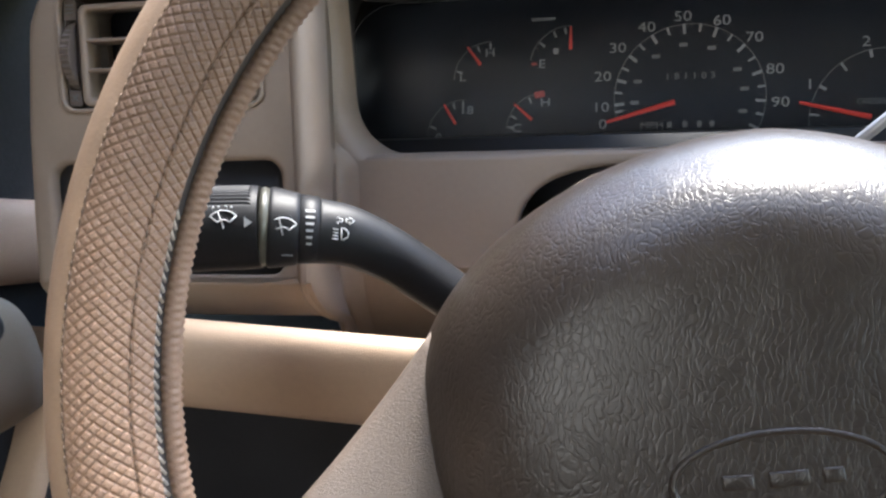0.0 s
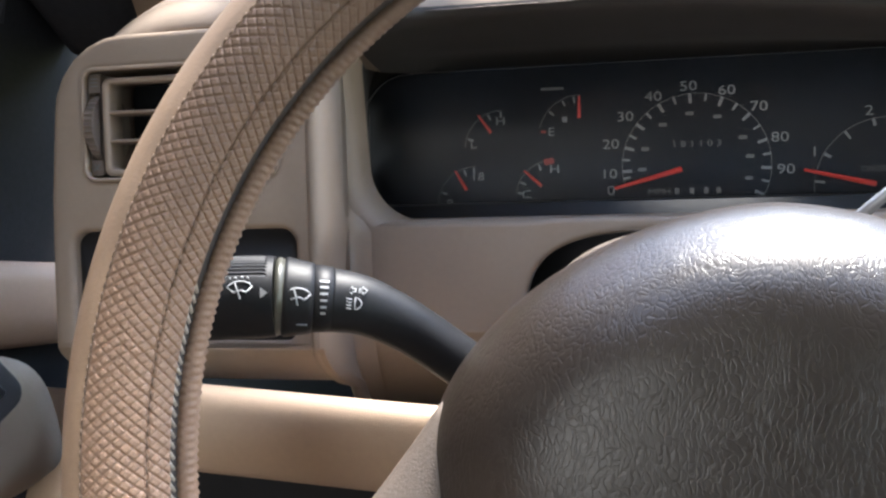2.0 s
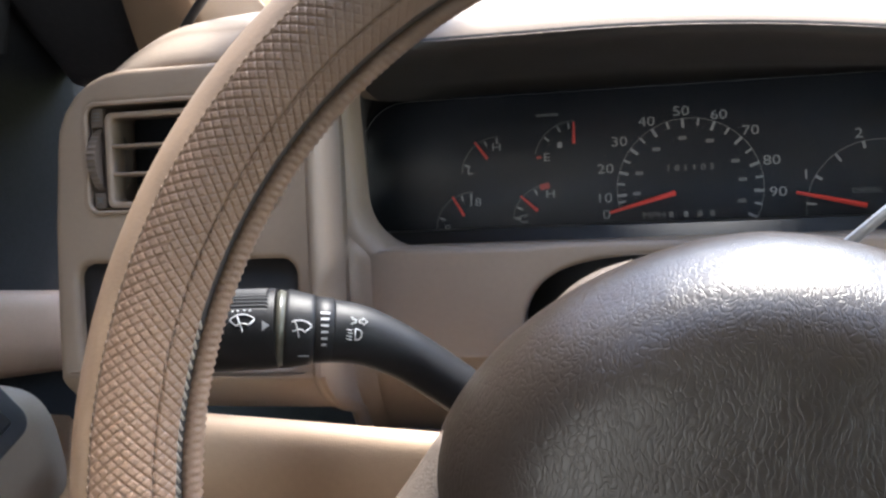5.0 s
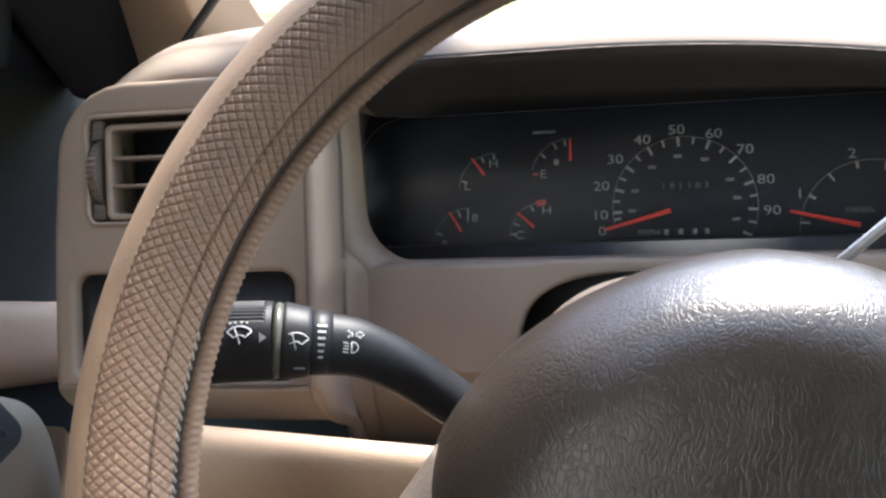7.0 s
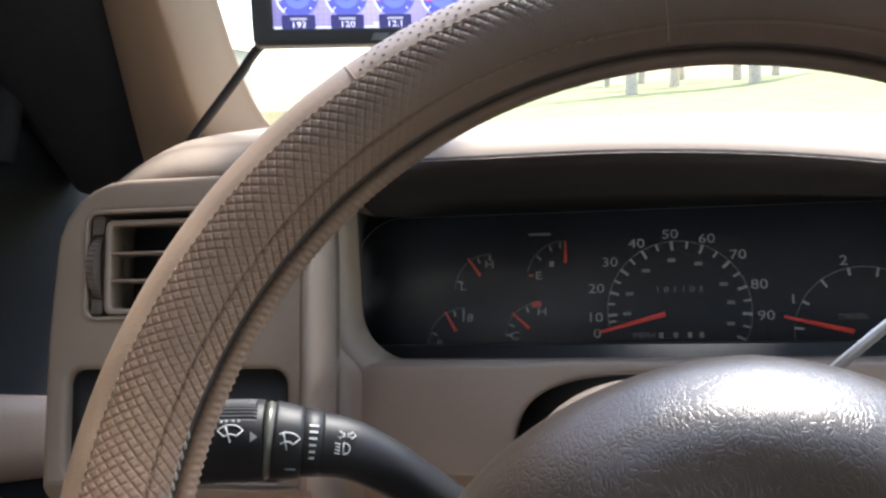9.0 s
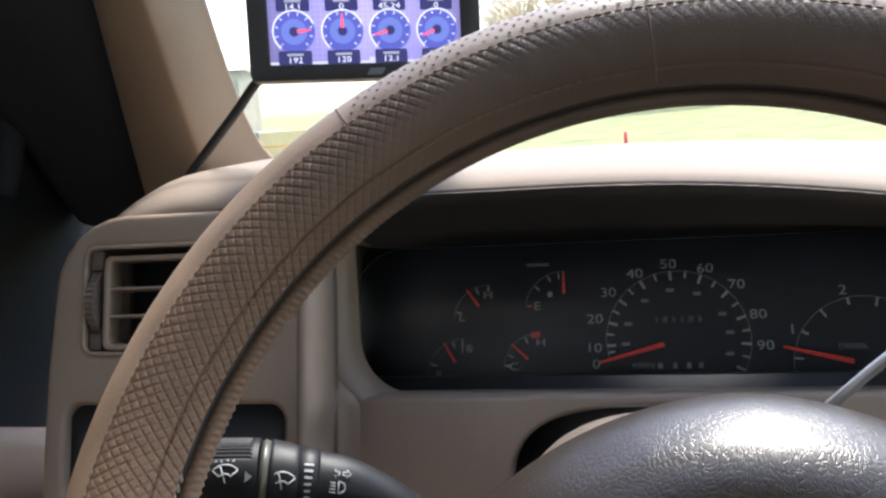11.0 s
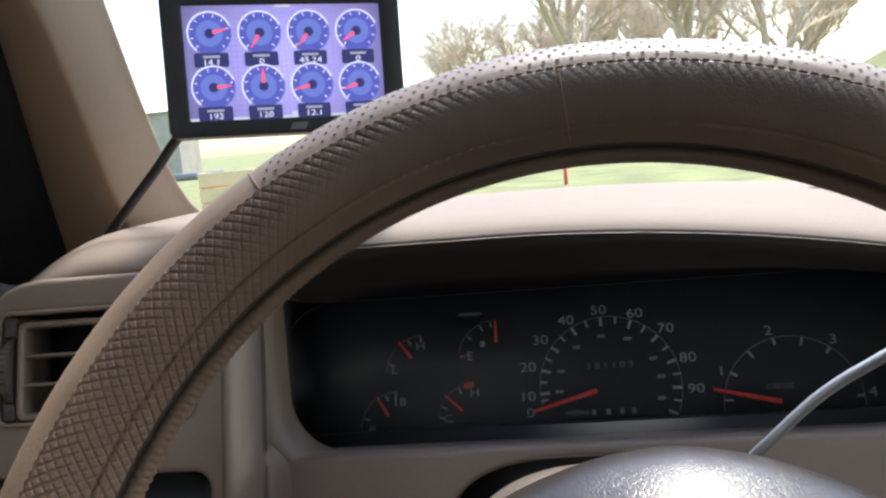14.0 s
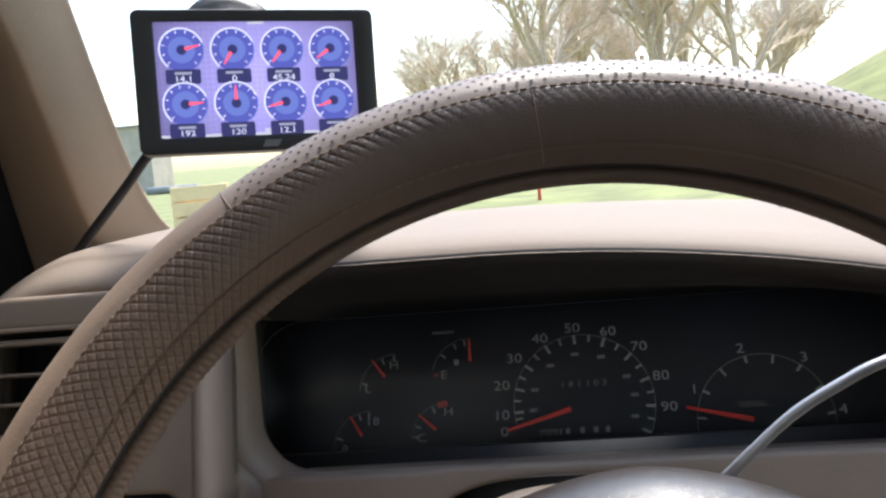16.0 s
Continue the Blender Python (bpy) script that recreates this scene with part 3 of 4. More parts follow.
def build_cluster():
    cl = thing("instrument_cluster", "black instrument cluster with white dials and red needles", "gauge cluster", DIALS)
    part("dial_face", plate(rounded(-0.10, 1.562, 0.277, 1.655, 0.03), (), 0.004, 0), DIAL, cl)
    lens = part("lens", plate(rounded(-0.0955, 1.566, 0.273, 1.650, 0.028), (), 0.0015, 0.0004), LENS, cl, "clear plastic lens", m=pose(0, 0, 0.014))
    lens.visible_shadow = False

    def arc(name, cx, cy, r, a0, a1, width, material, n=40):
        rows = []
        for k in range(n + 1):
            a = radians(a0 + (a1 - a0) * k / n)
            rows.append([(cx + (r + s * width / 2) * math.cos(a), cy + (r + s * width / 2) * math.sin(a), 0.0006) for s in (-1, 1)])
        bm = loft(rows)
        bmesh.ops.extrude_face_region(bm, geom=list(bm.faces))
        return part(name, bm, material, cl, smooth=False)

    def tick(cx, cy, r0, r1, a, w, material, name="tick"):
        bm = box((r0 + r1) / 2, 0, 0.0006, r1 - r0, w, 0.0004)
        return part(name, bm, material, cl, smooth=False, m=pose(cx, cy, 0, 0, 0, a))

    def needle(x0, y0, x1, y1, w, label):
        v = Vector((x1 - x0, y1 - y0))
        bm = bmesh.new()
        L = v.length
        vs = [bm.verts.new(p) for p in ((0, -w / 2, 0), (L, -w * 0.28, 0), (L, w * 0.28, 0), (0, w / 2, 0), (0, 0, 0.0012), (L, 0, 0.0008))]
        for f in ((0, 1, 5, 4), (4, 5, 2, 3), (0, 4, 3), (1, 2, 5), (3, 2, 1, 0)):
            bm.faces.new([vs[i] for i in f])
        return part("needle", bm, RED, cl, label, smooth=False, m=pose(x0, y0, 0.004, 0, 0, math.degrees(math.atan2(v.y, v.x))))

    # speedometer
    sx, sy, sr = 0.0887, 1.5942, 0.0392
    angles = [195.0, 183.5, 164.0, 143.0, 119.5, 94.0, 68.5, 43.5, 19.0, -4.0, -26.0]
    arc("scale_ring", sx, sy, sr, 197, -27, 0.0005, INK_DIM, 70)
    nums = [(0.0433, 1.5814), (0.0422, 1.5906), (0.0434, 1.6071), (0.0514, 1.6221), (0.0667, 1.6325), (0.0854, 1.6373), (0.1054, 1.6342), (0.1218, 1.6247), (0.1323, 1.6077), (0.1351, 1.5904), (0.1320, 1.5735)]
    for k, a in enumerate(angles):
        tick(sx, sy, sr - 0.0052, sr, a, 0.0016, INK, "major_tick")
        if k < 10:
            tick(sx, sy, sr - 0.004, sr, (a + angles[k + 1]) / 2, 0.0012, INK, "minor_tick")
        lettering("numeral", str(10 * k), 0.0076, INK, cl, pose(nums[k][0], nums[k][1], 0.0006))
    for k, a in enumerate((183, 160, 127, 96, 66, 30, 8, -16)):
        part("inner_mark", plate(rounded(-0.0022, -0.001, 0.0022, 0.001, 0.0004, 2), (), 0.0002, 0), INK_DIM, cl, smooth=False, m=pose(sx + 0.0285 * math.cos(radians(a)), sy + 0.0285 * math.sin(radians(a)), 0.0006))
    lettering("odometer", "1 8 1 1 0 3", 0.0048, INK_DIM, cl, pose(0.0893, 1.6058, 0.0006))
    lettering("unit", "MPH", 0.005, INK_DIM, cl, pose(0.0692, 1.5801, 0.0006))
    for dx in (0.0785, 0.0865, 0.094, 0.1005):
        part("gear_mark", plate(rounded(-0.0012, -0.0016, 0.0012, 0.0016, 0.0004, 2), (), 0.0002, 0), INK_DIM, cl, smooth=False, m=pose(dx, 1.5803, 0.0006))
    needle(0.0810, 1.5921, 0.0452, 1.5824, 0.0028, "red speedometer needle")
    # tachometer
    tx, ty, tr = 0.186, 1.5796, 0.0368
    arc("scale_ring", tx, ty, tr, 190, -10, 0.0005, INK_DIM, 60)
    for k in range(9):
        tick(tx, ty, tr - (0.005 if k % 2 == 0 else 0.004), tr, 174 - 24.2 * k, 0.0015 if k % 2 else 0.0012, INK, "major_tick" if k % 2 else "minor_tick")
    for k, a in enumerate((152, 103, 54, 6)):
        lettering("numeral", str(k + 1), 0.0076, INK, cl, pose(tx + (tr + 0.0045) * math.cos(radians(a)), ty + (tr + 0.0045) * math.sin(radians(a)), 0.0006))
    lettering("unit", "DIESEL", 0.0042, INK_DIM, cl, pose(0.180, 1.5893, 0.0006))
    needle(0.1786, 1.5811, 0.1436, 1.5896, 0.0028, "red tachometer needle")
    # small gauges: centre, arc radius, needle ends, letters
    small = [("fuel", 0.0263, 1.6130, 0.0226, 168, 88, (0.0263, 1.6222, 0.0265, 1.6345), (("E", 0.0106, 1.6154),), (140, 115, 98)),
             ("pressure", -0.0175, 1.6080, 0.0210, 178, 88, (-0.0231, 1.6160, -0.0303, 1.6260), (("L", -0.0338, 1.6099), ("H", -0.0181, 1.6227)), (165, 112, 91)),
             ("temperature", 0.0105, 1.5795, 0.0200, 178, 88, (0.0050, 1.5849, -0.0045, 1.5938), (("C", -0.0037, 1.5806), ("H", 0.0122, 1.5944)), (174, 155, 112)),
             ("voltage", -0.0330, 1.5760, 0.0215, 178, 88, (-0.0375, 1.5837, -0.0440, 1.5950), (("18", -0.0317, 1.5914), ("8", -0.0480, 1.5765)), (160, 108, 92))]
    for nm, cx, cy, r, a0, a1, nd, letters, ticks in small:
        arc("scale_arc", cx, cy, r, a0, a1, 0.0005, INK_DIM, 24)
        for a in ticks:
            tick(cx, cy, r - 0.0042, r - 0.0008, a, 0.0011, INK)
        for ch, x, y in letters:
            lettering("letter", ch, 0.0066, INK, cl, pose(x, y, 0.0006))
        needle(*nd, 0.0019, "short red needle")
    part("red_zone", plate(rounded(-0.0028, -0.0017, 0.0028, 0.0017, 0.0006, 2), (), 0.0003, 0), RED_DIM, cl, smooth=False, m=pose(0.0091, 1.5990, 0.0007, 0, 0, 8))
    part("red_zone", plate(rounded(-0.0015, -0.0007, 0.0015, 0.0007, 0.0003, 2), (), 0.0003, 0), RED_DIM, cl, smooth=False, m=pose(0.0062, 1.6157, 0.0007))
    part("pump_symbol", plate(rounded(-0.0014, -0.0016, 0.0014, 0.0016, 0.0004, 2), (), 0.0003, 0), INK, cl, smooth=False, m=pose(0.0182, 1.6222, 0.0006))
    part("caption_bar", plate(rounded(-0.0065, -0.0008, 0.0065, 0.0008, 0.0003, 2), (), 0.0003, 0), INK_DIM, cl, smooth=False, m=pose(0.0115, 1.6398, 0.0006))
    part("caption_bar", plate(rounded(-0.009, -0.0010, 0.009, 0.0010, 0.0003, 2), (), 0.0003, 0), INK_DIM, cl, smooth=False, m=pose(0.155, 1.5715, 0.0006))

# ---- steering wheel ----
WT = radians(24.75)
WN, WW = Vector((0, -math.cos(WT), math.sin(WT))), Vector((0, math.sin(WT), math.cos(WT)))
WHEEL = frame_matrix((0.0800, 0.2329, 1.5004), (1, 0, 0), WW, WN)
RIM_R, TUBE_R = 0.1878, 0.0201


def on_rim(a, phi, r):
    """A point of the rim: a round the wheel (0 right, 90 top), phi round the tube (0 to the driver, 90 outward)."""
    a, phi = radians(a), radians(phi)
    d = RIM_R + r * math.sin(phi)
    return (d * math.cos(a), d * math.sin(a), r * math.cos(phi))


def weave_depth(s, c, half):
    """Height in metres of the plaited herringbone: s along the rim, c from the seam inward, half the place of the chevron's spine."""
    p, lean = 0.0038, 0.85
    d = abs(c - half)
    f, g = ((s - lean * d) / p) % 1.0, ((s + lean * d) / p) % 1.0
    main, cross = min(f, 1 - f) * 2, min(g, 1 - g) * 2
    h = min(1.0, main * 2.9) ** 0.7 * (0.40 + 0.60 * min(1.0, cross * 3.0) ** 0.7)
    return 0.0009 * (h - 1) * min(1.0, c / 0.0014)


def build_wheel():
    wh = thing("steering_wheel", "truck steering wheel in a laced tan vinyl cover", "steering wheel", WHEEL)
    rows = [[on_rim(a, p, 0.0163) for p in range(0, 360, 20)] for a in range(0, 360, 4)]
    part("rim", loft(rows, True, True), CORE, wh, "dark rubber rim core")
    # smooth outer band of the cover
    rows = []
    for a in np.arange(0, 360, 2.0):
        row = []
        for p in np.linspace(13.0, 262.0, 34):
            puck = 0.00025 * math.sin(radians(a * 37)) * max(0, 1 - abs(p - 20) / 18)
            edge = 0.0004 * max(0.0, 1 - abs(p - 13) / 5)
            row.append(on_rim(a, p, TUBE_R + puck - edge))
        rows.append(row)
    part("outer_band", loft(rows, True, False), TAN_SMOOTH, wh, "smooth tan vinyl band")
    # plaited inner band; the weave runs over the sides and fades into plain leather at the top
    def inner(a0, a1, da, n, name, label, material):
        rows = []
        for a in np.arange(a0, a1 + da * 0.5, da):
            s = radians(a) * RIM_R
            row = []
            for p in np.linspace(13.0, -69.0, n):
                c = radians(13.0 - p) * TUBE_R
                fade = max(0.0, min(1.0, (a - 113) / 12)) * max(0.0, min(1.0, (297 - a) / 12))
                inside = max(0.0, min(1.0, (c - 0.008) / 0.006)) * max(0.0, min(1.0, (140 - a) / 20))
                h = weave_depth(s, c, 0.0098) * fade * (1 - 0.85 * inside) if fade > 0 else 0.0
                if fade < 1:
                    wr = max(0.0, min(1.0, (0.0085 - c) / 0.005)) * (0.22 + 0.78 * max(0.0, min(1, (a - 100) / 13)))
                    h += (1 - fade) * (wr * weave_depth(s, c, 0.0098) + 0.00022 * noise.noise((s * 160, c * 110, 0)))
                h -= 0.0009 * math.exp(-((p + 45) / 1.3) ** 2) * (0.35 + 0.65 * fade)
                h -= 0.0004 * max(0.0, 1 - abs(p - 13) / 2.0) + 0.0012 * max(0.0, 1 - abs(p + 69) / 3)
                row.append(on_rim(a, p, TUBE_R + 0.0001 + h))
            rows.append(row)
        return part(name, loft(rows), material, wh, label)
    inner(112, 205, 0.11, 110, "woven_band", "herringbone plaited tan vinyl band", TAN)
    inner(52, 112, 0.14, 70, "top_band", "brown vinyl band over the top", TAN)
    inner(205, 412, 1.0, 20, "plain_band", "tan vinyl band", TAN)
    # seam between the bands, with its stitches
    pts = [on_rim(a, 13.0, TUBE_R - 0.0004) for a in np.arange(0, 361, 1.0)]
    part("seam", tube(pts, 0.00045, 6, False), THREAD, wh, "brown stitched seam")
    bm = bmesh.new()
    for a in np.arange(55, 210, 0.95):
        p, q = Vector(on_rim(a, 13.6, TUBE_R + 0.0001)), Vector(on_rim(a + 0.6, 13.0, TUBE_R + 0.0001))
        m = frame_matrix((p + q) / 2, (q - p).normalized(), (q - p).normalized().cross(p.normalized()).normalized(), (q - p).normalized().cross((q - p).normalized().cross(p.normalized())).normalized())
        bmesh.ops.create_cube(bm, size=1, matrix=m @ Matrix.Diagonal((0.0020, 0.0005, 0.0004, 1)))
    tagged(part("stitches", bm, THREAD, wh), kind="stuff")
    # second sewn line on the inner side
    bm = bmesh.new()
    for a in np.arange(100, 210, 1.25):
        p = Vector(on_rim(a, -45.0, TUBE_R - 0.0003))
        t = Vector((-math.sin(radians(a)), math.cos(radians(a)), 0))
        n = (p - Vector(on_rim(a, -45.0, 0))).normalized()
        bmesh.ops.create_cube(bm, size=1, matrix=frame_matrix(p, t, n.cross(t), n) @ Matrix.Diagonal((0.0022, 0.0004, 0.0004, 1)))
    tagged(part("stitches", bm, THREAD, wh), kind="stuff")
    # back edge of the cover: a twisted, wrapped cord
    rows = []
    for a in np.arange(0, 360, 0.15):
        cx = Vector(on_rim(a, -101.0, 0.0178))
        out = Vector((math.cos(radians(a)), math.sin(radians(a)), 0))
        row = []
        for k in range(12):
            t = 2 * math.pi * k / 12
            rough = max(0.0, min(1.0, (a - 112) / 30))
            tw = 0.0030 + 0.0007 * rough + (0.00004 + 0.00018 * rough) * math.sin(a * 7.0 + 2 * t) + 0.00012 * rough * math.sin(a * 7.0 - 3 * t)
            row.append(cx + (out * math.cos(t) + Vector((0, 0, 1)) * math.sin(t)) * tw)
        rows.append(row)
    part("cover_cord", loft(rows, True, True), TAN, wh, "wrapped tan edge cord")
    # lacing in the gap
    bm = bmesh.new()
    for k, a in enumerate(np.arange(163, 215, 1.1)):
        p, q = Vector(on_rim(a, -70, 0.0166)), Vector(on_rim(a + 1.3, -84, 0.0160))
        sub = tube([p, (p + q) / 2, q], 0.0008, 5)
        me = bpy.data.meshes.new("tmp")
        sub.to_mesh(me)
        sub.free()
        bm.from_mesh(me)
        bpy.data.meshes.remove(me)
    tagged(part("lacing", bm, LACE, wh, "grey lacing"), kind="stuff")
    # punched holes in the upper outer band
    bm = bmesh.new()
    for row, p in enumerate((22.0, 31.0, 40.0, 49.0, 58.0)):
        for a in np.arange(44 + 0.65 * (row % 2), 124.5 - 0.8 * row, 1.3):
            c, n = Vector(on_rim(a, p, TUBE_R + 0.00012)), (Vector(on_rim(a, p, 1.0)) - Vector(on_rim(a, p, 0.0))).normalized()
            bmesh.ops.create_circle(bm, cap_ends=True, segments=7, radius=0.00068, matrix=Matrix.Translation(c) @ n.to_track_quat("Z", "Y").to_matrix().to_4x4())
    tagged(part("perforated_strip", bm, HOLE, wh, "rows of punched holes"), kind="stuff")
    # joints across the cover
    for a, p0, p1 in ((93.5, 13, -60), (124.2, 14, 75)):
        pts = [on_rim(a + 0.004 * (p - p0), p, TUBE_R - 0.00005) for p in np.linspace(p0, p1, 24)]
        part("joint", tube(pts, 0.0003, 6), THREAD, wh)
    # airbag pad: domed, with a rolled edge
    cx, cy, ha = 0.018, -0.010, 0.1215
    outline = []
    for k in range(120):
        t = 2 * math.pi * k / 120
        c, sn = math.cos(t), math.sin(t)
        p, hb = (1.75, 0.0895) if sn >= 0 else (3.0, 0.092)
        outline.append((ha * math.copysign(abs(c) ** (2 / p), c), hb * math.copysign(abs(sn) ** (2 / p), sn)))
    rows = []
    prof = smooth_line([(0.0, -0.012), (0.25, -0.0122), (0.5, -0.0138), (0.66, -0.0175), (0.78, -0.0245), (0.87, -0.0335), (0.94, -0.0435), (0.985, -0.054), (1.0, -0.063), (0.995, -0.075), (0.965, -0.090)], 56)
    for s, n in prof[1:]:
        ring = []
        for x, y in outline:
            puff = 0.0006 * noise.noise((x * s * 28, y * s * 28, 3.0)) * min(1.0, s * 2)
            ring.append((cx + x * s, cy + y * s, n + puff))
        rows.append(ring)
    bm = loft(rows, close_v=True)
    bm.verts.ensure_lookup_table()
    bm.faces.new([bm.verts[i] for i in range(120)])
    part("airbag_pad", bm, HUB, wh, "creased taupe leather airbag pad")
    # emblem: embossed oval ring and plain raised bars
    em = pose(0.0135, -0.0285, -0.0124, 0, 0, 8)
    pts = [(x, y, 0) for x, y in oval(0, 0, 0.0305, 0.0135, 60)]
    ring = part("emblem", tube(pts + [pts[0]], 0.0011, 8, False), HUB, wh, "embossed oval emblem", m=em)
    for x, w in ((-0.012, 0.009), (0.002, 0.011), (0.014, 0.006)):
        part("emblem_bar", box(x, 0, 0, w, 0.0045, 0.0014, 0.0006), HUB, ring)
    # two broad lower spokes
    for sx in (-1, 1):
        st, e = Vector((sx * 0.0775 + 0.0, -0.008, -0.056)), Vector((sx * 0.149, -0.099, -0.004))
        d = (e - st).normalized()
        side = d.cross(Vector((0, 0, 1))).normalized()
        up = side.cross(d).normalized()
        rows = []
        for k in range(18):
            t = k / 17
            p = st.lerp(e, t) - Vector((0, 0, 0.010 * math.sin(math.pi * t)))
            ww = 0.026 * (1 - 0.10 * math.sin(math.pi * t))
            rows.append([p + side * x * ww + up * y * 0.010 for x, y in oval(0, 0, 1, 1, 28, 3.0)])
        part("spoke", loft(rows, close_v=True, caps=True), SPOKE, wh)
    # black speed-control rocker beside the pad
    part("rocker_switch", box(0, 0, 0, 0.018, 0.026, 0.010, 0.003, 3), BLACK_GLOSS, wh, "glossy black rocker switch", m=pose(-0.115, -0.060, -0.041, 0, 10, -30))
    part("hub_back", tube([(0.0, -0.01, -0.075), (0.0, -0.012, -0.10)], [0.06, 0.05], 32), BLACK, wh)


def build_column():
    col = thing("steering_column", "taupe steering column shroud behind the wheel", "steering column", WHEEL)
    prof = smooth_line([(-0.092, 0.060), (-0.098, 0.069), (-0.11, 0.0725), (-0.15, 0.0745), (-0.24, 0.0745), (-0.30, 0.070)], 20)
    rows = [[(x, y, n) for x, y in oval(0.0, 0.004, r * 1.02, r, 64, 2.6)] for n, r in prof]
    part("shroud", loft(rows, close_v=True, caps=True), SPOKE, col)
    return col


def build_stalk():
    st = thing("wiper_stalk", "black indicator and wiper stalk with white symbols", "control stalk")
    ax = [(-0.1165, 0.2985, 1.5208), (-0.0840, 0.3075, 1.5180), (-0.0615, 0.3150, 1.5133)]
    # grip, ribbed round its top
    A, B = Vector(ax[0]), Vector(ax[1])
    d = (B - A).normalized()
    upv = (Vector((0, 0, 1)) - d * d.z).normalized()
    M = frame_matrix(A, d, upv, d.cross(upv))
    L = (B - A).length

    def turned(keys, n=64, rib=None):
        rows = []
        for x, r in keys:
            row = []
            for k in range(n):
                t = 2 * math.pi * k / n
                rr = r - (0.00045 if rib and k % 2 and rib(t, x) else 0)
                row.append((x, rr * math.cos(t), rr * math.sin(t)))
            rows.append(row)
        return loft(rows, close_v=True, caps=True)

    sgn = 1 if (d.cross(upv)).y < 0 else -1
    ribs = lambda t, x: (math.cos(t) > 0.80 or sgn * math.sin(t) < -0.2 or (x < 0.014 and math.cos(t) > 0.0)) and 0.004 < x < 0.0310
    keys = [(-0.006, 0.006), (-0.005, 0.0140), (-0.003, 0.0156), (0.0, 0.0161), (0.003, 0.0162), (0.0042, 0.0162)] + [(0.006 + 0.002 * k, 0.0162 - 0.00002 * k) for k in range(12)] + [(0.0305, 0.0159), (0.0318, 0.0158), (L, 0.0156)]
    part("grip", turned(keys, 108, ribs), STALK, st, "ribbed black grip", smooth=False, m=M)
    B2, C2 = Vector(ax[1]), Vector(ax[2])
    d2 = (C2 - B2).normalized()
    up2 = (Vector((0, 0, 1)) - d2 * d2.z).normalized()
    M2 = frame_matrix(B2, d2, up2, d2.cross(up2))
    part("collar", turned([(-0.001, 0.0142), (0.0002, 0.0152), (0.0012, 0.0153), (0.0016, 0.0148), (0.0030, 0.0148)], 64), COLLAR, st, "worn grey ring", m=M2)
    part("sleeve", turned([(0.0024, 0.0146), (0.0030, 0.0153), (0.0042, 0.0155), (0.012, 0.0142), (0.0138, 0.0138), (0.0142, 0.0130)], 64), STALK, st, m=M2)
    part("dial_ring", turned([(0.0140, 0.0128), (0.0144, 0.0133), (0.0212, 0.0129), (0.0215, 0.0124)], 64), STALK, st, m=M2)
    pts = smooth_line([(-0.0650, 0.3138, 1.5138), (-0.0560, 0.3172, 1.5108), (-0.0480, 0.3205, 1.5060), (-0.0363, 0.3250, 1.4966), (-0.0241, 0.3310, 1.4832), (-0.0125, 0.3365, 1.4700), (0.005, 0.345, 1.4495)], 40)
    part("arm", tube(pts, [0.0127 - 0.0021 * min(1, k / 20) for k in range(40)], 32), STALK, st, "bent black arm")

    # white symbols, laid on the round surface towards the driver
    def spot(x, t, r, m):
        """A frame on the turned surface at x along it, t degrees up from the side that faces the driver."""
        a = radians(t)
        n = Vector((0, math.sin(a), sgn * math.cos(a)))
        yv = Vector((0, math.cos(a), -sgn * math.sin(a)))
        return m @ frame_matrix(Vector((x, 0, 0)) + n * r, (1, 0, 0), yv, Vector((1, 0, 0)).cross(yv))

    def stroke(pts, w=0.00028):
        return tube([(x, y, 0.0) for x, y in pts], w, 5)

    def sym(name, strokes, m, w=0.00028):
        bm = bmesh.new()
        for pts in strokes:
            sub = stroke(pts, w)
            me = bpy.data.meshes.new("tmp")
            sub.to_mesh(me)
            sub.free()
            bm.from_mesh(me)
            bpy.data.meshes.remove(me)
        part(name, bm, SYMBOL, st, m=m)

    fan = lambda r, a0=42, a1=138: [(r * math.cos(radians(a)), r * math.sin(radians(a)) - 0.0034) for a in np.linspace(a0, a1, 9)]
    glassy = fan(0.0063) + fan(0.0029)[::-1]
    glassy.append(glassy[0])
    wash = [glassy, [(0, -0.003), (-0.0012, 0.0005), (-0.0018, 0.0022)], [(0, -0.0038), (0.0001, -0.0030)]]
    wash += [[(x, 0.0039 + 0.0008 * (1 - abs(x) / 0.004)), (x + 0.0008, 0.0043)] for x in (-0.004, -0.002, 0.0005, 0.0025)]
    sym("washer_symbol", wash, spot(0.0222, 33, 0.0162, M))
    sym("wiper_symbol", [glassy, [(0, -0.0036), (-0.0012, 0.001), (-0.0018, 0.0024)]], spot(0.0082, 24, 0.0150, M2))
    bm = bmesh.new()
    vs = [bm.verts.new(p) for p in ((-0.0012, -0.002, 0), (0.0016, 0, 0), (-0.0012, 0.002, 0))]
    bm.faces.new(vs)
    bmesh.ops.extrude_face_region(bm, geom=list(bm.faces))
    part("arrow_mark", bm, SYMBOL, st, smooth=False, m=spot(0.0308, 27, 0.0164, M))
    for k in range(6):
        w = 0.0024 - 0.00022 * k
        part("speed_bar", box(0, 0, 0, 2 * w * 0.75, 0.0008, 0.0003), SYMBOL, st, smooth=False, m=spot(0.0178, 52 - 11.0 * k, 0.0132, M2))
    part("speed_bar", box(0, 0, 0, 0.0045, 0.0006, 0.0003), INK, st, smooth=False, m=spot(0.0100, -22, 0.0147, M2))
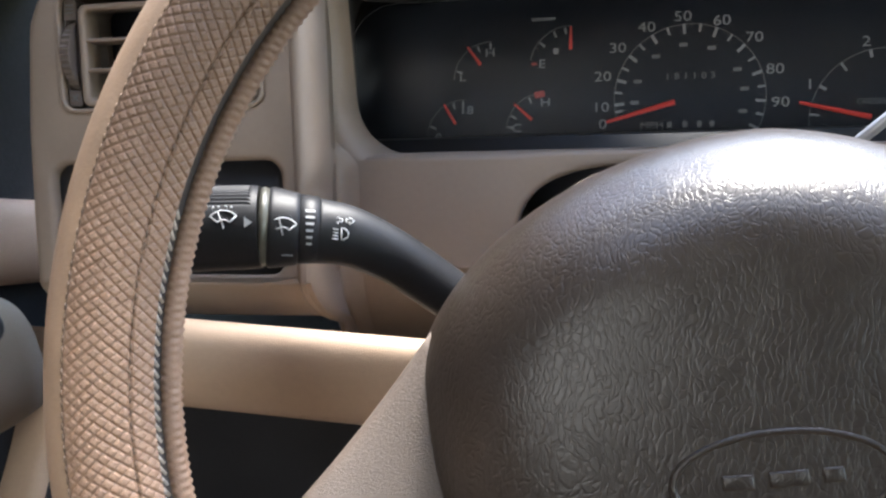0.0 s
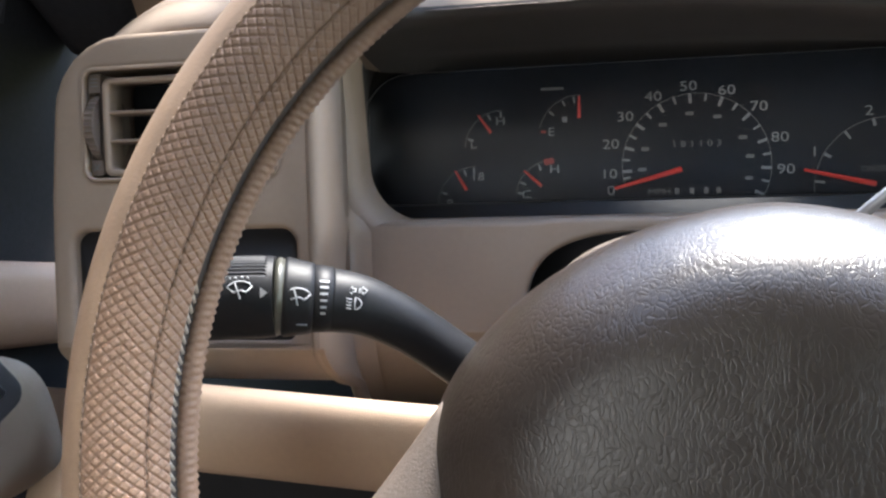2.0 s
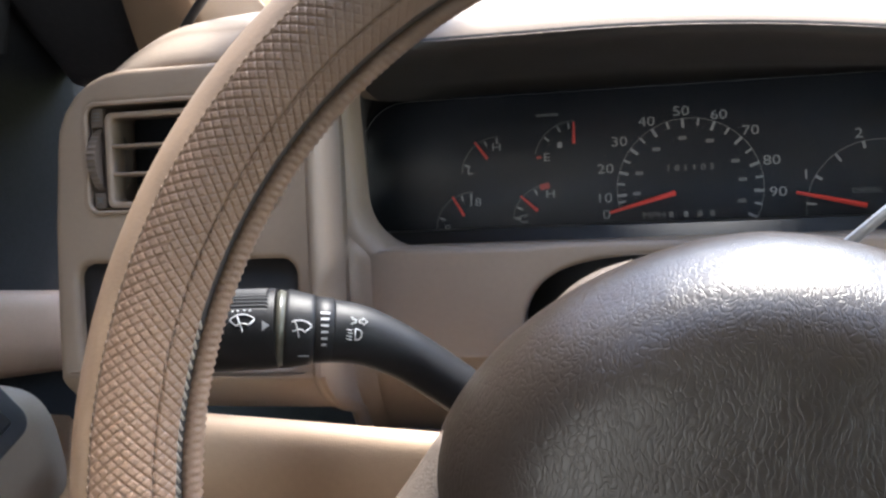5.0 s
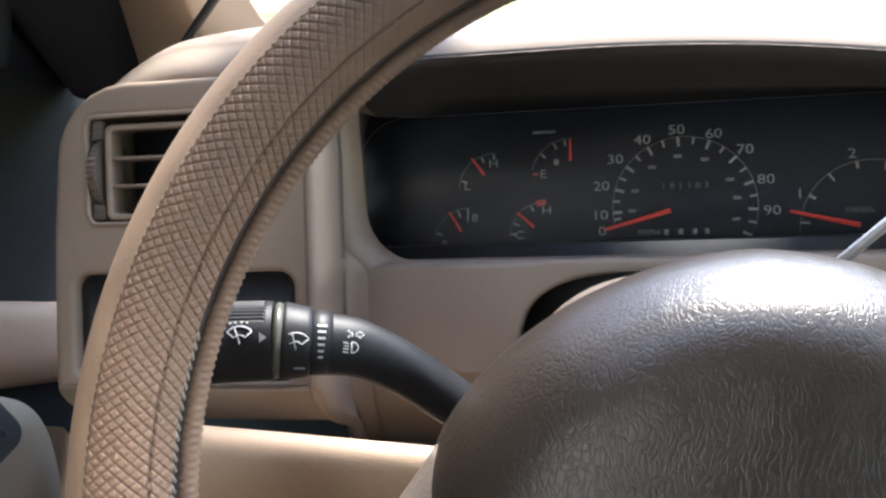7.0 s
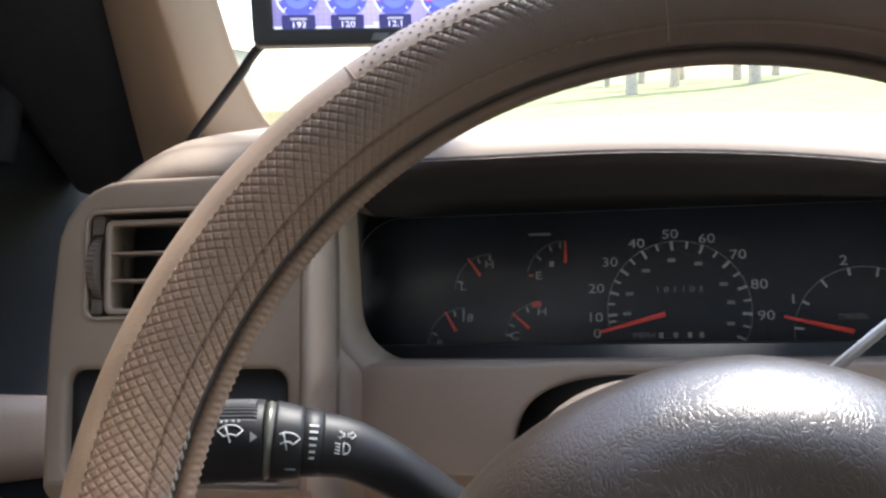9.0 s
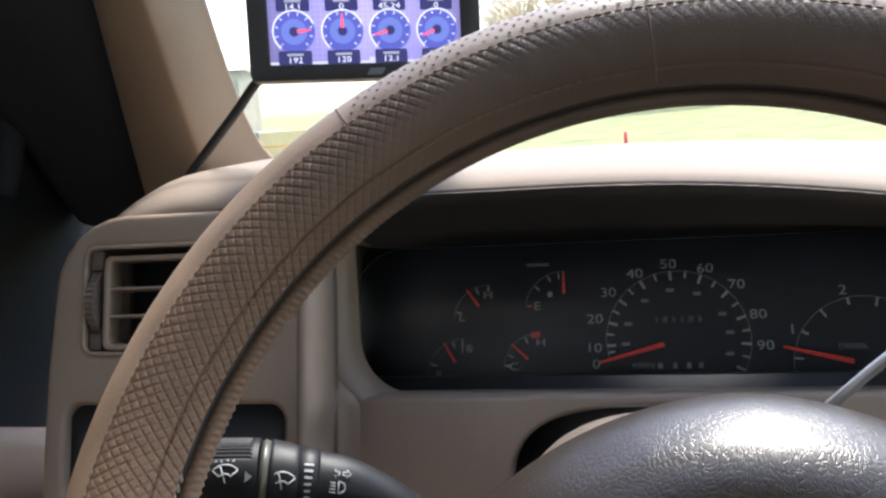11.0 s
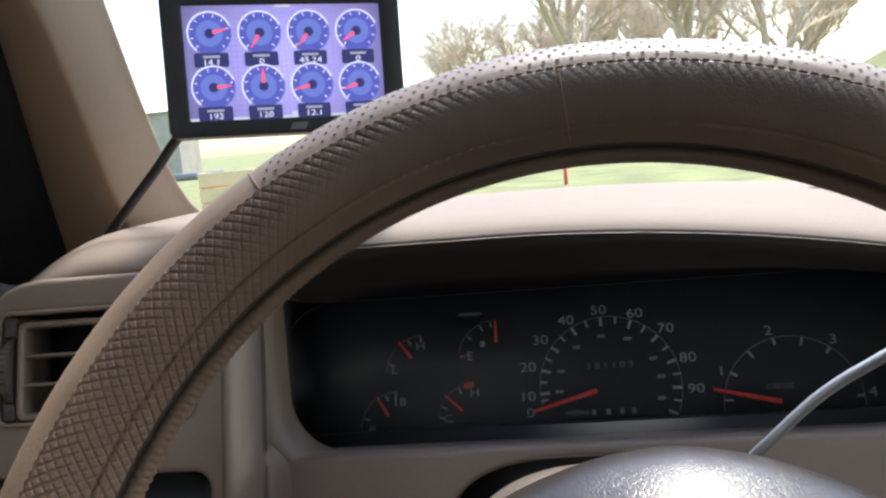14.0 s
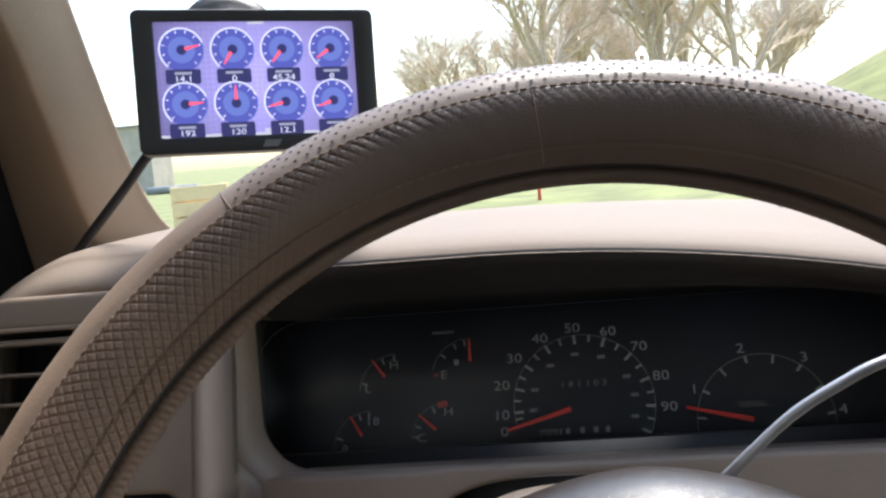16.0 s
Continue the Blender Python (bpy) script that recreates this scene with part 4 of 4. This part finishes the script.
    lamp = [[(0.0002 + 0.0026 * math.sin(t), 0.0022 * math.cos(t)) for t in np.linspace(0, math.pi, 8)] + [(0.0002, -0.0022), (0.0002, 0.0022)]] + [[(-0.0032, y), (-0.0010, y - 0.0003)] for y in (0.0018, 0.0006, -0.0006, -0.0018)]
    arrows = [[(s * 0.0007, 0.0007), (s * 0.0020, 0.0007), (s * 0.0020, 0.0016), (s * 0.0038, 0), (s * 0.0020, -0.0016), (s * 0.0020, -0.0007), (s * 0.0007, -0.0007), (s * 0.0007, 0.0007)] for s in (-1, 1)]
    M3 = frame_matrix((-0.0565, 0.3170, 1.5108), d2, up2, d2.cross(up2))
    sym("lamp_symbol", lamp, spot(-0.0005, 22, 0.0125, M3), 0.00024)
    sym("indicator_symbol", arrows, spot(0.0005, 46, 0.0125, M3), 0.00022)


def build_lever():
    lv = thing("gear_lever", "thin worn metal column gear lever behind the wheel", "gear lever")
    pts = smooth_line([(0.095, 0.345, 1.495), (0.118, 0.336, 1.523), (0.135, 0.330, 1.543), (0.154, 0.330, 1.560), (0.172, 0.330, 1.571), (0.187, 0.330, 1.578), (0.215, 0.328, 1.586), (0.26, 0.322, 1.592)], 40)
    part("lever_rod", tube(pts, 0.0021, 14), CHROME, lv)
    part("lever_knob", tube(smooth_line([(0.255, 0.323, 1.5915), (0.27, 0.320, 1.594), (0.30, 0.315, 1.598), (0.315, 0.312, 1.600)], 10), [0.004, 0.008, 0.010, 0.011, 0.011, 0.011, 0.0105, 0.010, 0.008, 0.004], 16), BLACK, lv, "black lever knob")


# ---- gauge display on the windscreen ----
def build_display():
    yw = radians(21)
    u, n = Vector((math.cos(yw), math.sin(yw), 0)), Vector((math.sin(yw), -math.cos(yw), 0))
    lean = radians(3)
    up = (Vector((0, 0, 1)) * math.cos(lean) - n * math.sin(lean)).normalized()
    roll = Matrix.Rotation(radians(-2.2), 4, "Z")
    D = frame_matrix(u * 0.1020 + n * -0.4502 + Vector((0, 0, 1.7090)), u, up, u.cross(up)) @ roll
    dp = thing("gauge_display", "black gauge monitor with a lit blue dial screen", "display", D)
    w, h = 0.0605, 0.0358
    part("case", plate(rounded(-w, -h, w, h, 0.004), (), 0.016, 0.0015, 3), BLACK, dp, m=pose(0, 0, -0.0012))
    part("bezel", plate(rounded(-w, -h, w, h, 0.004), [rounded(-0.0500, -0.0278, 0.0500, 0.0298, 0.001)], 0.003, 0.0008), BLACK, dp, "glossy black bezel", m=pose(0, 0, 0.002))
    part("screen", plate(rounded(-0.0502, -0.0280, 0.0502, 0.0300, 0.001), (), 0.0006, 0), SCREEN, dp, "lit violet-blue screen", smooth=False)
    part("status_line", plate(rounded(-0.0500, -0.0278, 0.0500, -0.0264, 0.0003, 2), (), 0.0002, 0), SCREEN_LINE, dp, smooth=False, m=pose(0, 0, 0.0006))
    part("maker_mark", plate([(-0.005, -0.0018), (0.003, -0.0018), (0.005, 0.0018), (-0.003, 0.0018)], (), 0.0003, 0), INK_DIM, dp, smooth=False, m=pose(0.004, -0.0322, 0.0024))
    angs = [[15, 238, 232, 215], [5, 90, 195, 200]]
    texts = [["14.1", "0", "45.24", "0"], ["192", "120", "12.1", ""]]
    part("top_tab", plate(rounded(-0.004, 0.0285, 0.004, 0.0297, 0.0003, 2), (), 0.0002, 0), SCREEN_LINE, dp, smooth=False, m=pose(0, 0, 0.0006))
    part("bottom_tab", plate(rounded(0.001, -0.0262, 0.009, -0.0246, 0.0003, 2), (), 0.0002, 0), SCREEN_LINE, dp, smooth=False, m=pose(0, 0, 0.0006))

    def fan(r0, r1, a0, a1, z, step=10):
        return loft([[(r * math.cos(radians(a)), r * math.sin(radians(a)), z) for r in (r0, r1)] for a in range(a0, a1 + 1, step)])
    for i in range(4):
        for j in range(2):
            x, y = -0.0372 + 0.0248 * i, 0.0158 - 0.0270 * j
            g = part("dial", plate(oval(0, 0, 0.0106, 0.0106, 36), (), 0.0003, 0), DIAL_BLUE, dp, "blue screen dial", smooth=False, m=pose(x, y, 0.0006))
            part("dial_glow", fan(0.0026, 0.0066, 0, 360, 0.0003, 15), DIAL_MID, g, smooth=False)
            part("dial_ring", fan(0.0103, 0.0111, 20, 235, 0.0004), DIAL_WHITE, g, smooth=False)
            part("dial_ring", fan(0.0104, 0.0109, -55, 20, 0.0004, 15), DIAL_MID, g, smooth=False)
            part("dial_hub", fan(0.0001, 0.0023, 0, 360, 0.0004, 20), DIAL_HUB, g, smooth=False)
            for a in range(-45, 226, 30):
                part("dial_tick", box(0.0090, 0, 0.0004, 0.0014, 0.0005, 0.0002), DIAL_WHITE, g, smooth=False, m=pose(0, 0, 0, 0, 0, a))
            bm = bmesh.new()
            bm.faces.new([bm.verts.new(p) for p in ((0.0016, -0.0009, 0.0007), (0.0088, -0.0003, 0.0007), (0.0088, 0.0003, 0.0007), (0.0016, 0.0009, 0.0007))])
            part("dial_needle", bm, DIAL_RED, g, smooth=False, m=pose(0, 0, 0, 0, 0, angs[j][i]))
            part("readout", plate(rounded(-0.0085, -0.0036, 0.0085, 0.0036, 0.0008, 2), (), 0.0003, 0), DIAL_HUB, dp, smooth=False, m=pose(x, y - 0.0132, 0.0008))
            part("readout_bar", plate(rounded(-0.0042, -0.0006, 0.0042, 0.0006, 0.0002, 2), (), 0.0002, 0), DIAL_DIM, dp, smooth=False, m=pose(x, y - 0.0116, 0.0012))
            if texts[j][i]:
                lettering("readout_number", texts[j][i], 0.0042, DIAL_WHITE, dp, pose(x, y - 0.0146, 0.0012))
    # suction mount behind
    rows = [[(-0.012 + r * math.cos(t), 0.012 + r * math.sin(t), z) for t in np.linspace(0, 2 * math.pi, 33)[:-1]] for r, z in ((0.006, -0.017), (0.006, -0.022), (0.022, -0.026), (0.028, -0.030), (0.027, -0.033))]
    part("suction_cup", loft(rows, close_v=True, caps=True), BLACK, dp, "black suction cup", m=pose(0, 0.012, 0))
    # cable down to the dash
    cable = thing("cable", "black cable hanging from the display to the dash", "cable")
    pts = smooth_line([(-0.110, 0.452, 1.684), (-0.1315, 0.463, 1.6770), (-0.147, 0.467, 1.6625), (-0.163, 0.470, 1.6475), (-0.180, 0.474, 1.6320), (-0.197, 0.480, 1.6165), (-0.212, 0.490, 1.603)], 30)
    part("cable_sheath", tube(pts, 0.0027, 10), BLACK, cable)

SCREEN = glow("violet_screen", (0.34, 0.30, 0.70), 0.42)


def screen_pattern(m):
    """A fine plaited backdrop, paler towards the middle of the screen."""
    n, l = m.node_tree.nodes, m.node_tree.links
    b = n["Principled BSDF"]
    tc, ck, ln = n.new("ShaderNodeTexCoord"), n.new("ShaderNodeTexChecker"), n.new("ShaderNodeVectorMath")
    mp = n.new("ShaderNodeMapping")
    mp.inputs["Rotation"].default_value = (0, 0, radians(45))
    l.new(tc.outputs["Object"], mp.inputs[0])
    l.new(mp.outputs[0], ck.inputs["Vector"])
    ck.inputs["Scale"].default_value = 520
    ck.inputs["Color1"].default_value, ck.inputs["Color2"].default_value = (0.40, 0.35, 0.74, 1), (0.27, 0.24, 0.60, 1)
    l.new(ck.outputs["Color"], b.inputs["Emission Color"])
    ln.operation = "LENGTH"
    l.new(tc.outputs["Object"], ln.inputs[0])
    mr = n.new("ShaderNodeMapRange")
    mr.inputs["From Min"].default_value, mr.inputs["From Max"].default_value = 0.008, 0.058
    mr.inputs["To Min"].default_value, mr.inputs["To Max"].default_value = 0.52, 0.16
    l.new(ln.outputs["Value"], mr.inputs["Value"])
    l.new(mr.outputs[0], b.inputs["Emission Strength"])


screen_pattern(SCREEN)
SCREEN_LINE = glow("grey_screen_line", (0.45, 0.45, 0.52), 0.5)
DIAL_BLUE = glow("blue_dial", (0.07, 0.08, 0.34), 0.5)
DIAL_HUB = glow("navy_dial_hub", (0.03, 0.03, 0.12), 0.4)
DIAL_WHITE = glow("white_dial_mark", (0.75, 0.75, 0.95), 0.4)
DIAL_MID = glow("mid_blue_dial_glow", (0.13, 0.17, 0.5), 0.42)
DIAL_DIM = glow("dim_white_mark", (0.5, 0.5, 0.65), 0.25)
DIAL_RED = glow("red_dial_needle", (0.8, 0.08, 0.12), 0.6)

# ---- outdoors ----
GRASS = mat("winter_grass", (0.16, 0.17, 0.06), 0.95, vary=0.45, scale=2.5, bump=0.4, bump_scale=40)
BARK = mat("grey_brown_bark", (0.54, 0.43, 0.33), 0.9, vary=0.3, scale=20)
TWIG = mat("dry_tan_twigs", (0.62, 0.51, 0.40), 0.9, vary=0.3, scale=20)
PALE = mat("pale_siding", (0.42, 0.38, 0.32), 0.8, vary=0.15, scale=4)
TANWOOD = mat("weathered_tan_wood", (0.72, 0.54, 0.31), 0.8, vary=0.25, scale=10)
GREYPIPE = mat("grey_concrete", (0.22, 0.23, 0.23), 0.85, vary=0.2, scale=8)
REDP = mat("red_paint", (0.6, 0.06, 0.05), 0.6)


def build_outdoors():
    rows = []
    xs = np.concatenate([-np.geomspace(1500, 20, 12), np.linspace(-16, 16, 25), np.geomspace(20, 1500, 12)])
    ys = np.concatenate([[-1500, -400, -60, -20], np.linspace(-8, 60, 60), np.geomspace(66, 1500, 10)])
    for x in xs:
        row = []
        for y in ys:
            z = 0.05 * noise.noise((x * 0.3, y * 0.3, 0)) if abs(x) < 60 and y < 80 else 0
            # grassy bank rising beyond and to the side
            z += 9.0 * math.exp(-((x - 30) / 11.0) ** 2 - ((y - 54) / 16.0) ** 2)
            row.append((x, y, z))
        rows.append(row)
    tagged(part("ground", loft(rows), GRASS, None), "yellow-green winter grass field", "grass", kind="structure")

    def tree(x, y, h, seed):
        rnd = random.Random(seed)
        tr = thing("bare_tree", "leafless winter tree with grey-brown branches", "tree", pose(x, y, 0), group="trees beyond the field")
        data = {"trunk": ([], []), "crown": ([], [])}
        def put(kind, p, e, r0, r1, n):
            vs, fs = data[kind]
            d = (e - p).normalized()
            a = d.orthogonal().normalized()
            b = d.cross(a)
            o = len(vs)
            for c, r in ((p, r0), (e, r1)):
                vs.extend(tuple(c + (a * math.cos(6.2832 * k / n) + b * math.sin(6.2832 * k / n)) * r) for k in range(n))
            fs.extend((o + k, o + (k + 1) % n, o + n + (k + 1) % n, o + n + k) for k in range(n))
        def grow(p, d, length, r, level):
            q = p + d * length * 0.5 + Vector((rnd.uniform(-1, 1), rnd.uniform(-1, 1), 0.3)) * length * 0.07
            e = p + d * length
            kind, n = ("trunk", 7) if level < 2 else ("crown", 3)
            put(kind, p, q, r, r * 0.8, n)
            put(kind, q, e, r * 0.8, r * 0.6, n)
            if level >= 5:
                return
            for k in range((7, 5, 5, 4, 4)[level]):
                t = rnd.uniform(0.4, 1.0)
                nd = (d + Vector((rnd.uniform(-1, 1), rnd.uniform(-1, 1), rnd.uniform(-0.3, 0.7))) * 0.8).normalized()
                grow(p.lerp(e, t), nd, length * rnd.uniform(0.5, 0.72), r * (0.5 if level < 2 else 0.55), level + 1)
        grow(Vector((0, 0, -0.1)), Vector((rnd.uniform(-0.08, 0.08), 0, 1)).normalized(), h * 0.36, h * 0.018, 0)
        for kind, material in (("trunk", BARK), ("crown", TWIG)):
            me = bpy.data.meshes.new(kind)
            me.from_pydata(*[data[kind][0], [], data[kind][1]])
            me.materials.append(material)
            new(kind, me).parent = tr
    for k, (x, y, h) in enumerate(((2.4, 68, 26), (12, 72, 28), (7.2, 88, 28), (19, 76, 26), (-7, 94, 20), (27, 100, 28), (16, 108, 30), (-22, 120, 16), (1.0, 116, 24), (6, 132, 30), (24, 128, 32), (-3, 140, 26), (13, 146, 32), (34, 120, 30), (-13, 132, 22))):
        tree(x, y, h, 10 + k)
    shed = thing("shed", "pale low shed with a shallow roof beyond the grass", "shed", pose(-40, 84, 0))
    part("wall", box(0, 0, 3.2, 9, 5, 6.4, 0.02), PALE, shed, smooth=False)
    part("roof", plate([(-4.8, -2.8), (4.8, -2.8), (4.8, 2.8), (-4.8, 2.8)], (), 0.15, 0.02), GREYPIPE, shed, smooth=False, m=pose(0, 0, 6.6, 4, 0, 0))
    crate = thing("wooden_crate", "tall tan weathered wooden crate standing on the grass", "crate", pose(-3.3, 9.0, 0))
    for k in range(9):
        part("plank", box(0, -0.2, 0.1 + 0.165 * k, 0.62, 0.03, 0.15, 0.006), TANWOOD, crate, smooth=False)
    for sx in (-0.28, 0.28):
        part("post", box(sx, -0.16, 0.75, 0.06, 0.05, 1.50, 0.006), TANWOOD, crate, smooth=False)
    part("side", box(0, 0.05, 0.73, 0.58, 0.36, 1.44, 0.01), TANWOOD, crate, smooth=False)
    pipe = thing("concrete_pipe", "long grey concrete pipe lying in the grass", "pipe", pose(-26.5, 64, 0.30))
    part("pipe_body", tube([(-2.0, 0, 0), (2.0, 0, 0)], 0.30, 20), GREYPIPE, pipe)
    post = thing("marker_post", "thin red marker post in the grass", "post", pose(0.55, 24, 0))
    part("stake", tube([(0, 0, -0.05), (0, 0, 0.55)], 0.05, 10), REDP, post)
    shrub = thing("dry_shrub", "dry brown shrub on the grass slope", "shrub", pose(-6.0, 24, 0))
    rnd = random.Random(5)
    bm = bmesh.new()
    for k in range(140):
        a, t = rnd.uniform(0, 6.28), rnd.uniform(0.2, 1.2)
        e = Vector((math.cos(a) * t, math.sin(a) * t, rnd.uniform(0.15, 0.6)))
        sub = tube([(0.2 * e.x, 0.2 * e.y, 0), e * 0.6, e], [0.02, 0.012, 0.006], 4, False)
        me = bpy.data.meshes.new("tmp")
        sub.to_mesh(me)
        sub.free()
        bm.from_mesh(me)
        bpy.data.meshes.remove(me)
    part("twigs", bm, TWIG, shrub)


build_cab()
build_driver_door()
build_pillar()
build_dash()
build_vent()
build_cluster()
build_wheel()
build_column()
build_stalk()
build_lever()
build_display()
build_outdoors()
